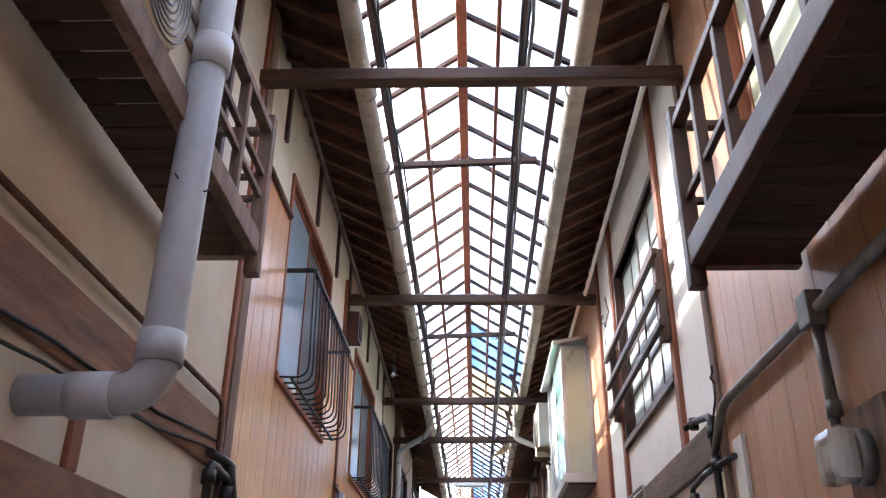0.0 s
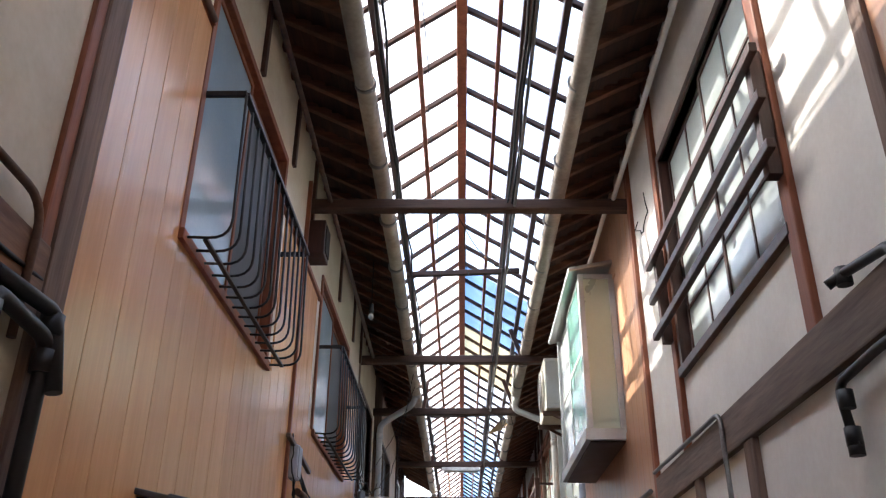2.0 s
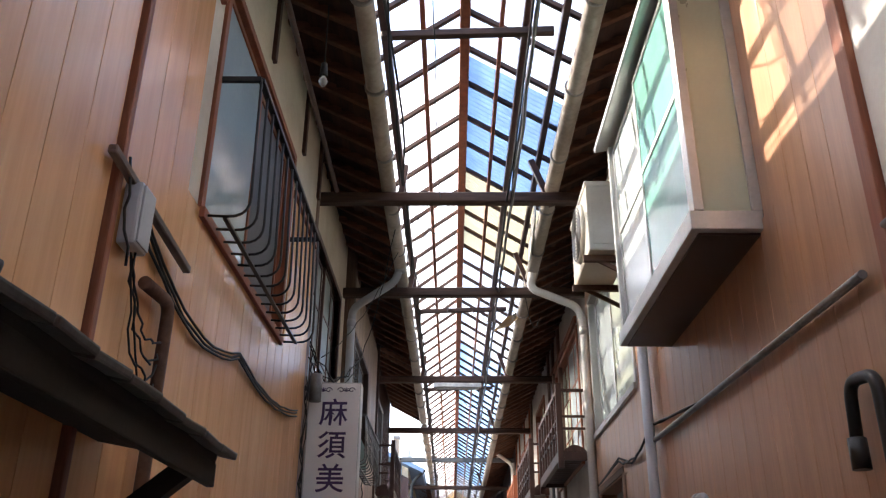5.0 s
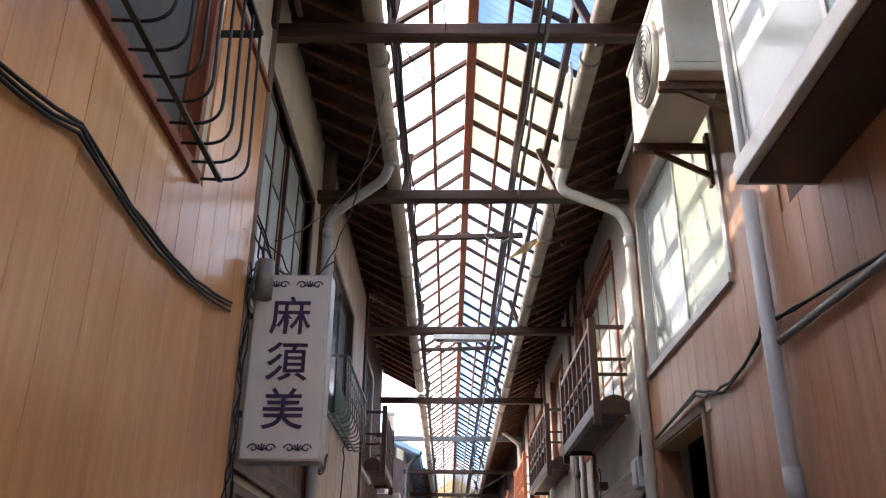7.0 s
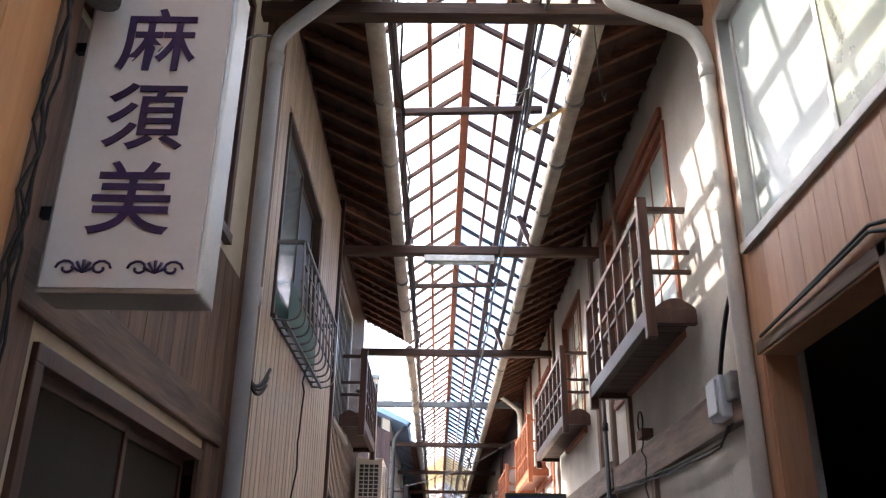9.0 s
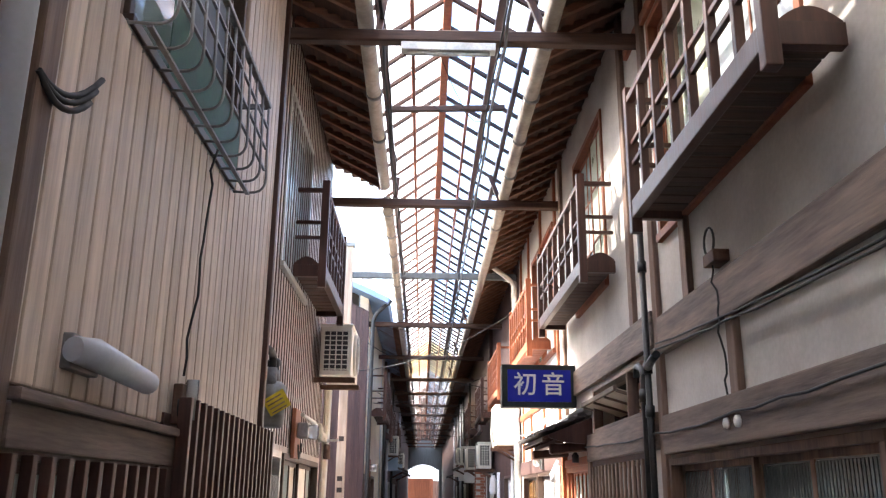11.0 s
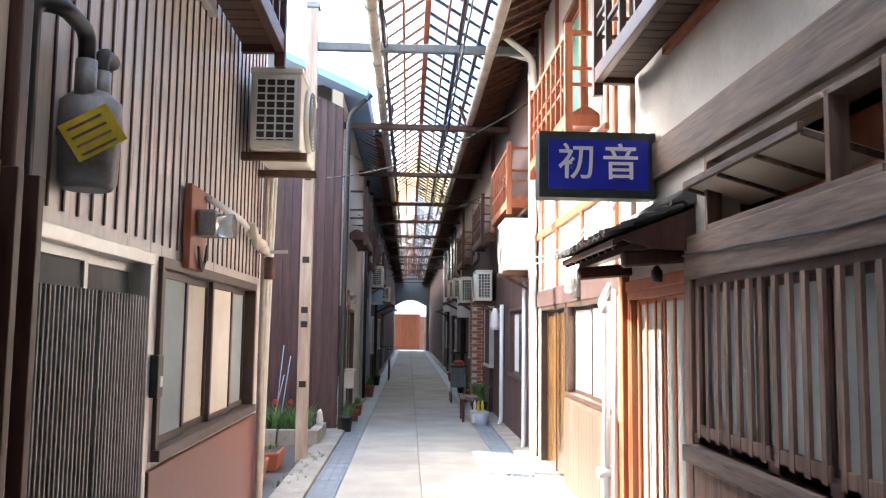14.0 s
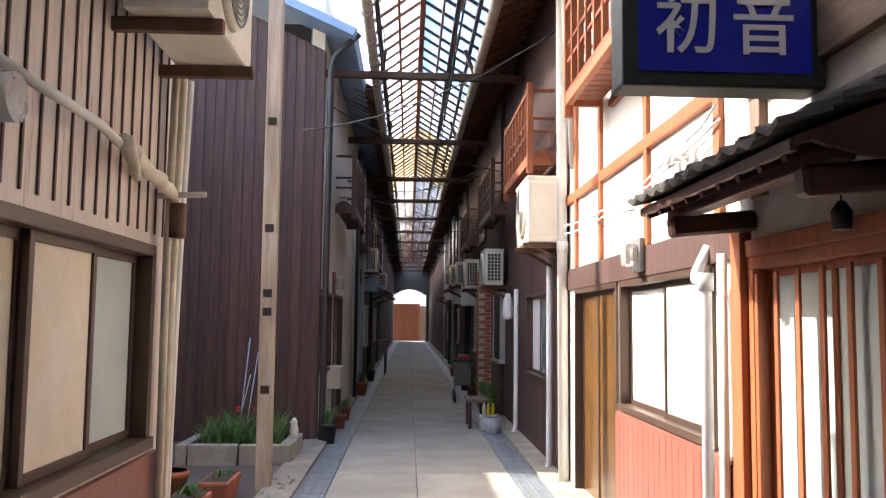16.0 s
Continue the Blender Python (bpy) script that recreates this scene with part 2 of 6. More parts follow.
# ---- shapes ----
def box(bm, x0, x1, y0, y1, z0, z1, bevel=0.0):
    r = bmesh.ops.create_cube(bm, size=1, matrix=Matrix.LocRotScale(((x0 + x1) / 2, (y0 + y1) / 2, (z0 + z1) / 2), None, (abs(x1 - x0), abs(y1 - y0), abs(z1 - z0))))
    if bevel:
        edges = list({e for v in r["verts"] for e in v.link_edges})
        bmesh.ops.bevel(bm, geom=edges, offset=bevel, segments=2, affect="EDGES", profile=0.6)
    return bm


def bar(bm, p, q, w, h, bevel=0.0):
    """A straight bar from p to q, w wide and h high."""
    p, q = Vector(p), Vector(q)
    d = q - p
    m = d.to_track_quat("Y", "Z").to_matrix().to_4x4()
    r = bmesh.ops.create_cube(bm, size=1, matrix=Matrix.Translation((p + q) / 2) @ m @ Matrix.Diagonal((w, d.length, h, 1)))
    if bevel:
        edges = list({e for v in r["verts"] for e in v.link_edges})
        bmesh.ops.bevel(bm, geom=edges, offset=bevel, segments=1, affect="EDGES")
    return bm


def tube(bm, pts, r, seg=10, caps=True):
    pts = [Vector(p) for p in pts]
    rings, side = [], None
    for i, p in enumerate(pts):
        d = (pts[min(i + 1, len(pts) - 1)] - pts[max(i - 1, 0)]).normalized()
        if side is None:
            side = d.orthogonal().normalized()
        side = (side - d * side.dot(d)).normalized()
        up = d.cross(side)
        rr = r[i] if isinstance(r, (list, tuple)) else r
        rings.append([bm.verts.new(p + (side * math.cos(a) + up * math.sin(a)) * rr) for a in [2 * math.pi * k / seg for k in range(seg)]])
    for a, b in zip(rings, rings[1:]):
        for k in range(seg):
            f = bm.faces.new((a[k], a[(k + 1) % seg], b[(k + 1) % seg], b[k]))
            f.smooth = True
    if caps:
        bm.faces.new(rings[0][::-1])
        bm.faces.new(rings[-1])
    return bm


def bend(pts, r=0.08, n=5):
    """Round the corners of a line of points."""
    pts = [Vector(p) for p in pts]
    out = [pts[0]]
    for a, b, c in zip(pts, pts[1:], pts[2:]):
        u, v = (a - b), (c - b)
        k = min(r, u.length * 0.45, v.length * 0.45)
        s, e = b + u.normalized() * k, b + v.normalized() * k
        out += [s * (1 - t) ** 2 + b * 2 * t * (1 - t) + e * t * t for t in [i / n for i in range(n + 1)]]
    return out + [pts[-1]]


def sag(p, q, drop, n=14, wig=0.0, seed=0):
    rnd = random.Random(seed)
    p, q = Vector(p), Vector(q)
    return [p.lerp(q, i / n) - Vector((0, 0, drop * 4 * (i / n) * (1 - i / n))) + Vector((rnd.uniform(-wig, wig), 0, rnd.uniform(-wig, wig))) for i in range(n + 1)]


def mesh_of(bm, name, mat):
    me = bpy.data.meshes.new(name)
    bmesh.ops.recalc_face_normals(bm, faces=bm.faces)
    bm.to_mesh(me)
    bm.free()
    me.materials.append(mat)
    return me


def part(name, bm, mat, parent, label=""):
    ob = new(name, mesh_of(bm, name, mat))
    ob.parent = parent
    return tagged(ob, label)


def solo(name, bm, mat, label, category, group="", kind=""):
    return tagged(new(name, mesh_of(bm, name, mat)), label, category, group, kind)


def thing(name, label, category, group="", kind="", at=(0, 0, 0)):
    ob = new(name)
    ob.location = at
    ob.empty_display_size = 0.1
    return tagged(ob, label, category, group, kind)


def B():
    return bmesh.new()


def place(name, me, parent, x=0, y=0, z=0):
    ob = new(name, me)
    ob.parent = parent
    ob.location = (x, y, z)
    return ob


# ---- setting: walls along the alley ----
def wall_along(name, side, x, y0, y1, z0, z1, holes, mat, label, thick=0.14):
    """A wall that faces the alley at x; side -1 is the left of the walk, 1 the right. holes: (y0, y1, z0, z1)."""
    bm = B()
    ys = sorted({y0, y1, *[v for h in holes for v in h[:2]]})
    zs = sorted({z0, z1, *[v for h in holes for v in h[2:]]})
    for a, b in zip(ys, ys[1:]):
        run = None
        for c, d in zip(zs, zs[1:]):
            inside = any(h[0] < (a + b) / 2 < h[1] and h[2] < (c + d) / 2 < h[3] for h in holes)
            if inside:
                if run:
                    box(bm, x, x + side * thick, a, b, *run)
                run = None
            else:
                run = (run[0], d) if run else (c, d)
        if run:
            box(bm, x, x + side * thick, a, b, *run)
    return solo(name, bm, mat, label, "wall", kind="structure")


def planks(wall, side, x, y0, y1, z0, z1, width, mat, holes=(), proud=0.012, gap=0.003, name="plank", bevel=0.002):
    """Upright boards nailed on a wall, each a piece of its own; alike pieces share their mesh."""
    shared = {}
    n = max(1, round((y1 - y0) / width))
    w = (y1 - y0) / n
    for i in range(n):
        a = y0 + i * w
        mid = a + w / 2
        cuts = sorted((h[2], h[3]) for h in holes if h[0] - w / 2 < mid < h[1] + w / 2)
        low, spans = z0, []
        for c, d in cuts:
            if c > low + 0.02:
                spans.append((low, min(c, z1)))
            low = max(low, d)
        if low < z1 - 0.02:
            spans.append((low, z1))
        for s in spans:
            key = (round(s[0], 3), round(s[1], 3))
            if key not in shared:
                bm = box(B(), x - side * proud, x + side * 0.006, gap / 2, w - gap / 2, s[0], s[1], bevel)
                shared[key] = mesh_of(bm, name, mat)
            place(name, shared[key], wall, 0, a, 0)


TOP = 5.35
GROUND = 0.13
FAR = 74.0
LX, RX = -1.22, 1.2
LX2, RX2 = -1.232, 1.215

# floor, gutters and kerbs
floor = solo("ground", box(B(), -60, 60, -60, 160, -0.3, GROUND - 0.03), m_kerb, "pale worn concrete ground of the lane", "ground", kind="structure")
paving = solo("pavement", B(), m_floor, "pale grey concrete slabs of the lane, stained", "pavement", kind="structure")
slab_me = {}
for i in range(30):
    L = 3.0
    for x0, x1 in ((-0.87, -0.1), (-0.1, 0.8)):
        k = (x0, x1)
        if k not in slab_me:
            slab_me[k] = mesh_of(box(B(), x0 + 0.003, x1 - 0.003, 0.003, L - 0.003, -0.05, 0.0, 0.004), "slab", m_floor)
        place("slab", slab_me[k], paving, 0, -14 + i * L, GROUND)
for side, a, b, nm in ((-1, -1.13, -0.87, "drain_left"), (1, 0.8, 1.06, "drain_right")):
    dr = solo(nm, B(), m_drain, "galvanised ribbed drain cover beside the lane", "drain", kind="structure")
    me = mesh_of(box(B(), a + 0.004, b - 0.004, 0.002, 0.996, -0.03, 0.004, 0.003), "cover", m_drain)
    rib = B()
    for k in range(3):
        xx = a + 0.04 + k * (b - a - 0.08) / 2
        box(rib, xx - 0.008, xx + 0.008, 0.01, 0.985, 0.004, 0.009, 0.002)
    rm = mesh_of(rib, "ribs", m_drain)
    for i in range(78):
        c = place("cover", me, dr, 0, -3 + i, GROUND)
        place("ribs", rm, c)
    x0, x1 = (-1.42, -1.13) if side < 0 else (1.06, 1.4)
    solo("kerb_left" if side < 0 else "kerb_right", box(B(), x0, x1, -14, FAR, 0.0, GROUND + 0.035, 0.012), m_kerb, "rough old concrete kerb below the walls", "kerb", kind="structure")

# openings: (y0, y1, z0, z1)
H_L1 = [(4.95, 6.62, 3.17, 4.58)]
H_L2 = [(8.3, 10.05, 3.19, 4.48)]
H_L3 = [(11.25, 12.9, 3.2, 4.5), (11.4, 12.9, 0.05, 2.2)]
H_L4 = [(13.9, 15.5, 3.1, 4.5)]
H_L5 = [(16.7, 17.8, 0.05, 1.86), (17.95, 19.96, 1.12, 1.86), (17.3, 18.6, 3.1, 4.5)]
H_R1 = [(4.82, 6.55, 3.08, 4.5)]
H_R2 = [(8.38, 10.35, 3.2, 4.5), (11.12, 12.95, 3.18, 4.5), (11.87, 12.95, 0.05, 2.65)]
H_R3 = [(14.4, 16.4, 3.1, 4.6), (14.2, 16.5, 0.05, 1.82), (17.0, 18.55, 2.1, 2.46), (16.85, 18.75, 1.1, 1.86), (17.9, 19.2, 3.2, 4.7)]

wall_along("wall_left_entry", -1, LX, -14, 4.0, 0, TOP, [(1.4, 3.4, 3.3, 4.8)], m_cream, "cream plaster wall with old timber framing")
w = wall_along("wall_left_first", -1, LX - 0.02, 4.0, 7.42, 0, TOP, H_L1, m_cream, "honey plywood panelling under a cream plaster band")
planks(w, -1, LX - 0.02, 4.12, 7.40, 0, 4.22, 0.205, m_panel, H_L1)
w = wall_along("wall_left_second", -1, LX - 0.02, 7.42, 11.05, 0, TOP, H_L2, m_cream, "honey plywood panelling under a cream plaster band")
planks(w, -1, LX - 0.02, 7.48, 11.03, 0, 4.22, 0.205, m_panel, H_L2)
wall_along("wall_left_third", -1, LX - 0.06, 11.05, 13.3, 0, TOP, H_L3, m_cream, "cream plaster wall with dark doorway")
w = wall_along("wall_left_boarded", -1, LX - 0.02, 13.3, 16.62, 0, TOP, H_L4 + [(13.35, 14.7, 0.1, 1.8)], m_timber_z, "grey-brown vertical board wall")
w5 = wall_along("wall_left_clad", -1, LX2, 16.62, 20.2, 0, TOP, H_L5, m_clad, "dark brown ribbed sheet cladding wall")
wall_along("wall_left_clad_return", -1, LX2 - 0.14, 20.06, 20.2, 0, TOP, [], m_clad, "dark brown cladding side wall", 3.0)

wall_along("wall_right_entry", 1, RX, -14, 4.0, 0, TOP, [(1.2, 3.2, 3.3, 4.8)], m_panel_r, "pinkish plywood panelling wall")
wall_along("wall_right_white", 1, RX, 4.0, 7.5, 0, TOP, H_R1, m_white, "white plaster wall with dark timber posts")
wall_along("wall_right_panelled", 1, RX, 7.5, 13.15, 0, TOP, H_R2, m_panel_r, "pinkish plywood panelling wall")
wall_along("wall_right_grey", 1, RX2, 13.15, 20.05, 0, TOP, H_R3 + [(18.87, 20.04, 0.05, 1.86)], m_grey, "grey plaster wall with weathered timber framing")
wall_along("wall_right_sunlit", 1, RX2, 20.05, 24.0, 0, TOP, [(22.3, 23.7, 0.05, 1.85), (20.5, 22.2, 1.05, 1.85), (20.6, 22.4, 3.1, 4.6)], m_white, "white plaster wall in sunlight with timber strips")
wall_along("wall_right_dark", 1, RX2, 24.0, 29.0, 0, TOP, [(25.0, 26.6, 1.0, 1.9)], m_darkclad, "dark brown metal-clad wall")
wall_along("wall_right_far", 1, RX2, 29.72, FAR + 1, 0, TOP, [(36, 36.9, 0.05, 1.9), (41, 42, 0.05, 1.9)], m_darkclad, "dark weathered wooden house walls far along")
wall_along("wall_left_tan", -1, LX2 + 0.05, 25.78, 31.0, 0, TOP, [(26.0, 27.2, 1.0, 1.9), (27.6, 28.9, 0.05, 1.9)], m_cream, "tan rendered wall of a house")
wall_along("wall_left_blue", -1, LX2 + 0.05, 31.0, 34.0, 0, TOP, [], m_bluepaint, "pale blue sheet wall")
wall_along("wall_left_far", -1, LX2, 36.5, FAR + 1, 0, TOP, [(38, 39, 0.05, 1.9), (44, 45, 0.05, 1.9)], m_darkclad, "dark weathered wooden house walls far along")

# near-black rooms behind the openings and outer shells, their shade put into the colour
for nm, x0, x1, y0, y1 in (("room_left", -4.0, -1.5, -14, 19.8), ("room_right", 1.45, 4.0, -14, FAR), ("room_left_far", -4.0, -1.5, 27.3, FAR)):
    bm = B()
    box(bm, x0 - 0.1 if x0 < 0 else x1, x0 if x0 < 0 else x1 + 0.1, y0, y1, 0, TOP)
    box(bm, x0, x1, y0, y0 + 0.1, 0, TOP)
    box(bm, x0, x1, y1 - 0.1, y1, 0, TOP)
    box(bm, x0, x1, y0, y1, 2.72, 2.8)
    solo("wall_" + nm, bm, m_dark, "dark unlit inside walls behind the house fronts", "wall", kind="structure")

# far end: gate cloth and bright street beyond
bm = box(B(), -1.4, 1.4, FAR, FAR + 0.12, 3.75, TOP + 0.4)
box(bm, -1.4, -1.26, FAR, FAR + 0.12, 0, 3.75)
box(bm, 0.98, 1.4, FAR, FAR + 0.12, 0, 3.75)
for i in range(12):
    t0 = i / 12
    xa = -1.26 + 2.24 * t0
    box(bm, xa, xa + 0.187, FAR, FAR + 0.12, 3.25 + 0.42 * math.sin(math.pi * (t0 + 0.04)), 3.75)
solo("wall_far_end", bm, m_greywall, "grey corrugated sheet above the lane's far mouth", "wall", kind="structure")
fw = solo("wall_far_fence", box(B(), -3, 0.62, FAR + 3, FAR + 3.1, 0, 2.75), m_red, "reddish brown ribbed sheet fence across the street", "wall", kind="structure")
rib_me = mesh_of(box(B(), -0.02, 0.02, FAR + 2.97, FAR + 3.0, 0.1, 2.75, 0.004), "rib", m_red)
for i in range(26):
    place("rib", rib_me, fw, -2.9 + 0.13 * i, 0, 0)
solo("wall_far_shed", box(B(), 0.62, 3, FAR + 3.4, FAR + 3.6, 0, 2.6), m_timber_z, "brown boarded wall beside the far fence", "wall", kind="structure")
solo("wall_far_house", box(B(), -8, 8, FAR + 12, FAR + 12.3, 0, 4.5), m_white, "white house wall far across the street", "wall", kind="structure")
# added end wall, never in view; set far back to let in more light
wall_along("wall_behind", 1, -4, -14.2, -14.0, 0, TOP, [], m_cream, "plain plaster wall closing the lane behind", 8)

# ---- roof of the lane ----
EAVE_Z, WALL_Z = 4.92, 5.2
GLX, GRX = -0.68, 0.66


def eaves(nm, side, y0, y1, gx, wx):
    bm = B()
    n = int((y1 - y0) / 0.6)
    for i in range(6):
        t0, t1 = i / 6, (i + 1) / 6
        xa, xb = gx + (wx - gx) * t0 * 1.0, gx + (wx - gx) * t1
        za, zb = EAVE_Z + 0.06 + 0.3 * t0, EAVE_Z + 0.06 + 0.3 * t1
        bar(bm, ((xa + xb) / 2, y0, (za + zb) / 2), ((xa + xb) / 2, y1, (za + zb) / 2), abs(xb - xa) + 0.02, 0.02)
    x2 = wx + side * 3
    bar(bm, (wx, (y0 + y1) / 2, EAVE_Z + 0.4), (x2, (y0 + y1) / 2, EAVE_Z + 0.4 + 1.4), y1 - y0, 0.05)
    bar(bm, (gx, (y0 + y1) / 2, EAVE_Z + 0.11), (wx, (y0 + y1) / 2, EAVE_Z + 0.42), y1 - y0, 0.03)
    roof = solo(nm, bm, m_roofboard, "dark wooden eave boards under a tiled roof", "roof", kind="structure")
    me = mesh_of(bar(B(), (gx + side * 0.03, 0, EAVE_Z + 0.02), (wx, 0, EAVE_Z + 0.32), 0.05, 0.06, 0.004), "rafter", m_rafter)
    for i in range(int((y1 - y0) / 0.3)):
        place("rafter", me, roof, 0, y0 + 0.15 + i * 0.3 + random.uniform(-0.02, 0.02), random.uniform(-0.008, 0.008))
    return roof


eaves("roof_eaves_left", -1, -14, 20.6, GLX, LX2 - 0.05)
eaves("roof_eaves_left_far", -1, 29.2, FAR, GLX, LX2 - 0.05)
eaves("roof_eaves_right", 1, -14, FAR, GRX, RX2 + 0.05)


def gutter(nm, x, y0, y1, z, label):
    bm = tube(B(), [(x + 0.008 * math.sin(i * 1.3), y0 + (y1 - y0) * i / 24, z + 0.012 * math.sin(i * 0.9)) for i in range(25)], 0.062, 14)
    g = thing(nm, label, "gutter")
    part("pipe", bm, m_gutter, g)
    for i in range(int((y1 - y0) / 0.9)):
        yy = y0 + 0.4 + i * 0.9
        part("clip", tube(B(), [(x, yy - 0.012, z), (x, yy + 0.012, z)], 0.071, 14), m_steel, g, "thin metal gutter clip") if i < 40 else None
    return g


gutter("roof_gutter", GLX, -14, 20.1, 4.87, "round weathered grey gutter under the tiled eave")
gutter("roof_gutter", GLX, 20.6, FAR, 4.87, "round pale grey gutter beyond the courtyard gap")
gutter("roof_gutter", GRX, -14, FAR, 4.87, "round weathered beige gutter under the tiled eave")

# tie beams
BEAMS = [3.9, 7.5, 11.2, 13.15, 16.75, 20.4, 27.5, 31.5, 35.5, 39, 43, 47, 51, 55, 59, 63, 67, 71]
BEAM_Z = [4.6, 4.72, 4.76, 4.68, 4.73, 4.76]
for i, y in enumerate(BEAMS):
    bm = bar(B(), (LX2 - 0.1, y, BEAM_Z[min(i, 5)]), (RX2 + 0.1, y, BEAM_Z[min(i, 5)]), 0.09, 0.095, 0.012)
    for v in bm.verts:
        v.co.z += 0.012 * math.sin(v.co.x * 3 + i)
    solo("tie_beam", bm, m_beam, "dark weathered wooden tie beam across the lane", "beam", "tie beams of the lane")

# skylight: ridge, purlins, laths and clear sheets
RIDGE_X, RIDGE_Z, SK_Z = -0.07, 5.55, 5.08
sk = thing("skylight_roof", "wooden skylight frame with clear sheets over the lane", "skylight", kind="structure")
Y0, Y1 = -14, FAR
part("ridge_beam", bar(B(), (RIDGE_X, Y0, RIDGE_Z), (RIDGE_X, Y1, RIDGE_Z), 0.075, 0.12, 0.006), m_red, sk, "reddish ridge beam")


def slope_z(x):
    edge = GLX if x < RIDGE_X else GRX
    return RIDGE_Z - (RIDGE_Z - SK_Z) * (x - RIDGE_X) / (edge - RIDGE_X)


for x, wd in ((-0.6, 0.06), (-0.36, 0.035), (0.18, 0.03), (0.34, 0.06), (0.56, 0.045)):
    part("purlin", bar(B(), (x, Y0, slope_z(x) - 0.02), (x, Y1, slope_z(x) - 0.02), wd, 0.06, 0.004), m_brown if x > 0.2 or x < -0.5 else m_red, sk)
lathL = mesh_of(bar(B(), (GLX - 0.03, 0, SK_Z + 0.02), (RIDGE_X, 0, RIDGE_Z + 0.02), 0.04, 0.035, 0.003), "lath", m_beam)
lathR = mesh_of(bar(B(), (GRX + 0.03, 0, SK_Z + 0.02), (RIDGE_X, 0, RIDGE_Z + 0.02), 0.04, 0.035, 0.003), "lath", m_beam)
rnd = random.Random(5)
LAP = 0.45
for i in range(int((Y1 - Y0) / LAP)):
    place("lath", lathL, sk, 0, Y0 + i * LAP + rnd.uniform(-0.03, 0.03), rnd.uniform(-0.01, 0.01))
    place("lath", lathR, sk, 0, Y0 + i * LAP + rnd.uniform(-0.03, 0.03), rnd.uniform(-0.01, 0.01))


def sheet(mat, x0, x1, y0, y1, lift=0.055):
    """A corrugated sheet lying on the laths; its waves run up the slope."""
    bm = B()
    n = int((y1 - y0) / 0.016)
    rows = [[bm.verts.new((x, y0 + (y1 - y0) * i / n, slope_z(x) + lift + 0.008 * math.sin(i * math.pi / 2))) for i in range(n + 1)] for x in (x0, x1)]
    for i in range(n):
        bm.faces.new((rows[0][i], rows[0][i + 1], rows[1][i + 1], rows[1][i])).smooth = True
    ob = part("sheet", bm, mat, sk)
    return ob


for y in [-13 + 1.8 * i for i in range(48)]:
    for k, (x0, x1) in enumerate(((GLX - 0.05, RIDGE_X), (RIDGE_X, GRX + 0.05))):
        mat = m_sheet
        if k == 1 and 17 < y < 30:
            mat = m_sheetb
        if k == 1 and 10.4 <= y + 0.9 < 12.2:
            mat = m_sheetd
        if k == 1 and 12.2 <= y + 0.9 < 14.0 or 33 < y < 38:
            mat = m_sheety
        if not (k == 0 and 8 < y + 0.9 < 9.6):
            sheet(mat, x0, x1, y, y + 1.78)

# unseen wall, added and sized to hold direct sun off courtyard and floor
wall_along("wall_courtyard_back", -1, -4.2, 20.1, 27.1, 0, 4.4, [], m_clad, "plain brown side wall behind the small courtyard")

solo("pavement_courtyard", box(B(), -4.2, -1.42, 20.15, 27.1, 0.04, GROUND), m_tile, "dark stone paving of the small courtyard", "pavement", kind="structure")

# dark boarded gable house beyond the courtyard
bm = box(B(), -4.2, -1.16, 25.62, 25.76, 0, 4.55)
v = [bm.verts.new(p) for p in ((-1.16, 25.62, 4.55), (-4.2, 25.62, 4.55), (-4.2, 25.62, 6.0), (-1.16, 25.76, 4.55), (-4.2, 25.76, 4.55), (-4.2, 25.76, 6.0))]
for f in ((0, 1, 2), (3, 5, 4), (0, 2, 5, 3), (1, 4, 5, 2)):
    bm.faces.new([v[i] for i in f])
gable = solo("wall_gable", bm, m_darkclad, "dark brown boarded gable wall beside the courtyard", "wall", kind="structure")
shared = {}
for i in range(28):
    a = -4.18 + i * 0.108
    top = round(4.5 + (-1.16 - a) * 0.47, 2)
    bm = box(B(), 0.002, 0.104, 25.6, 25.625, 0.1, top, 0.003)
    place("board", mesh_of(bm, "board", m_darkclad), gable, a, 0, 0)
    bm = box(B(), -0.008, 0.008, 25.588, 25.61, 0.1, top, 0.002)
    place("batten", mesh_of(bm, "batten", m_darkclad), gable, a, 0, 0)
roof = solo("roof_gable", bar(B(), (-0.82, 30, 4.68), (-4.4, 30, 6.3), 9.3, 0.09), m_bluemetal, "blue metal roof edge of the boarded house", "roof", kind="structure")


# ---- kinds of things ----
count = {"window": 0, "door": 0}


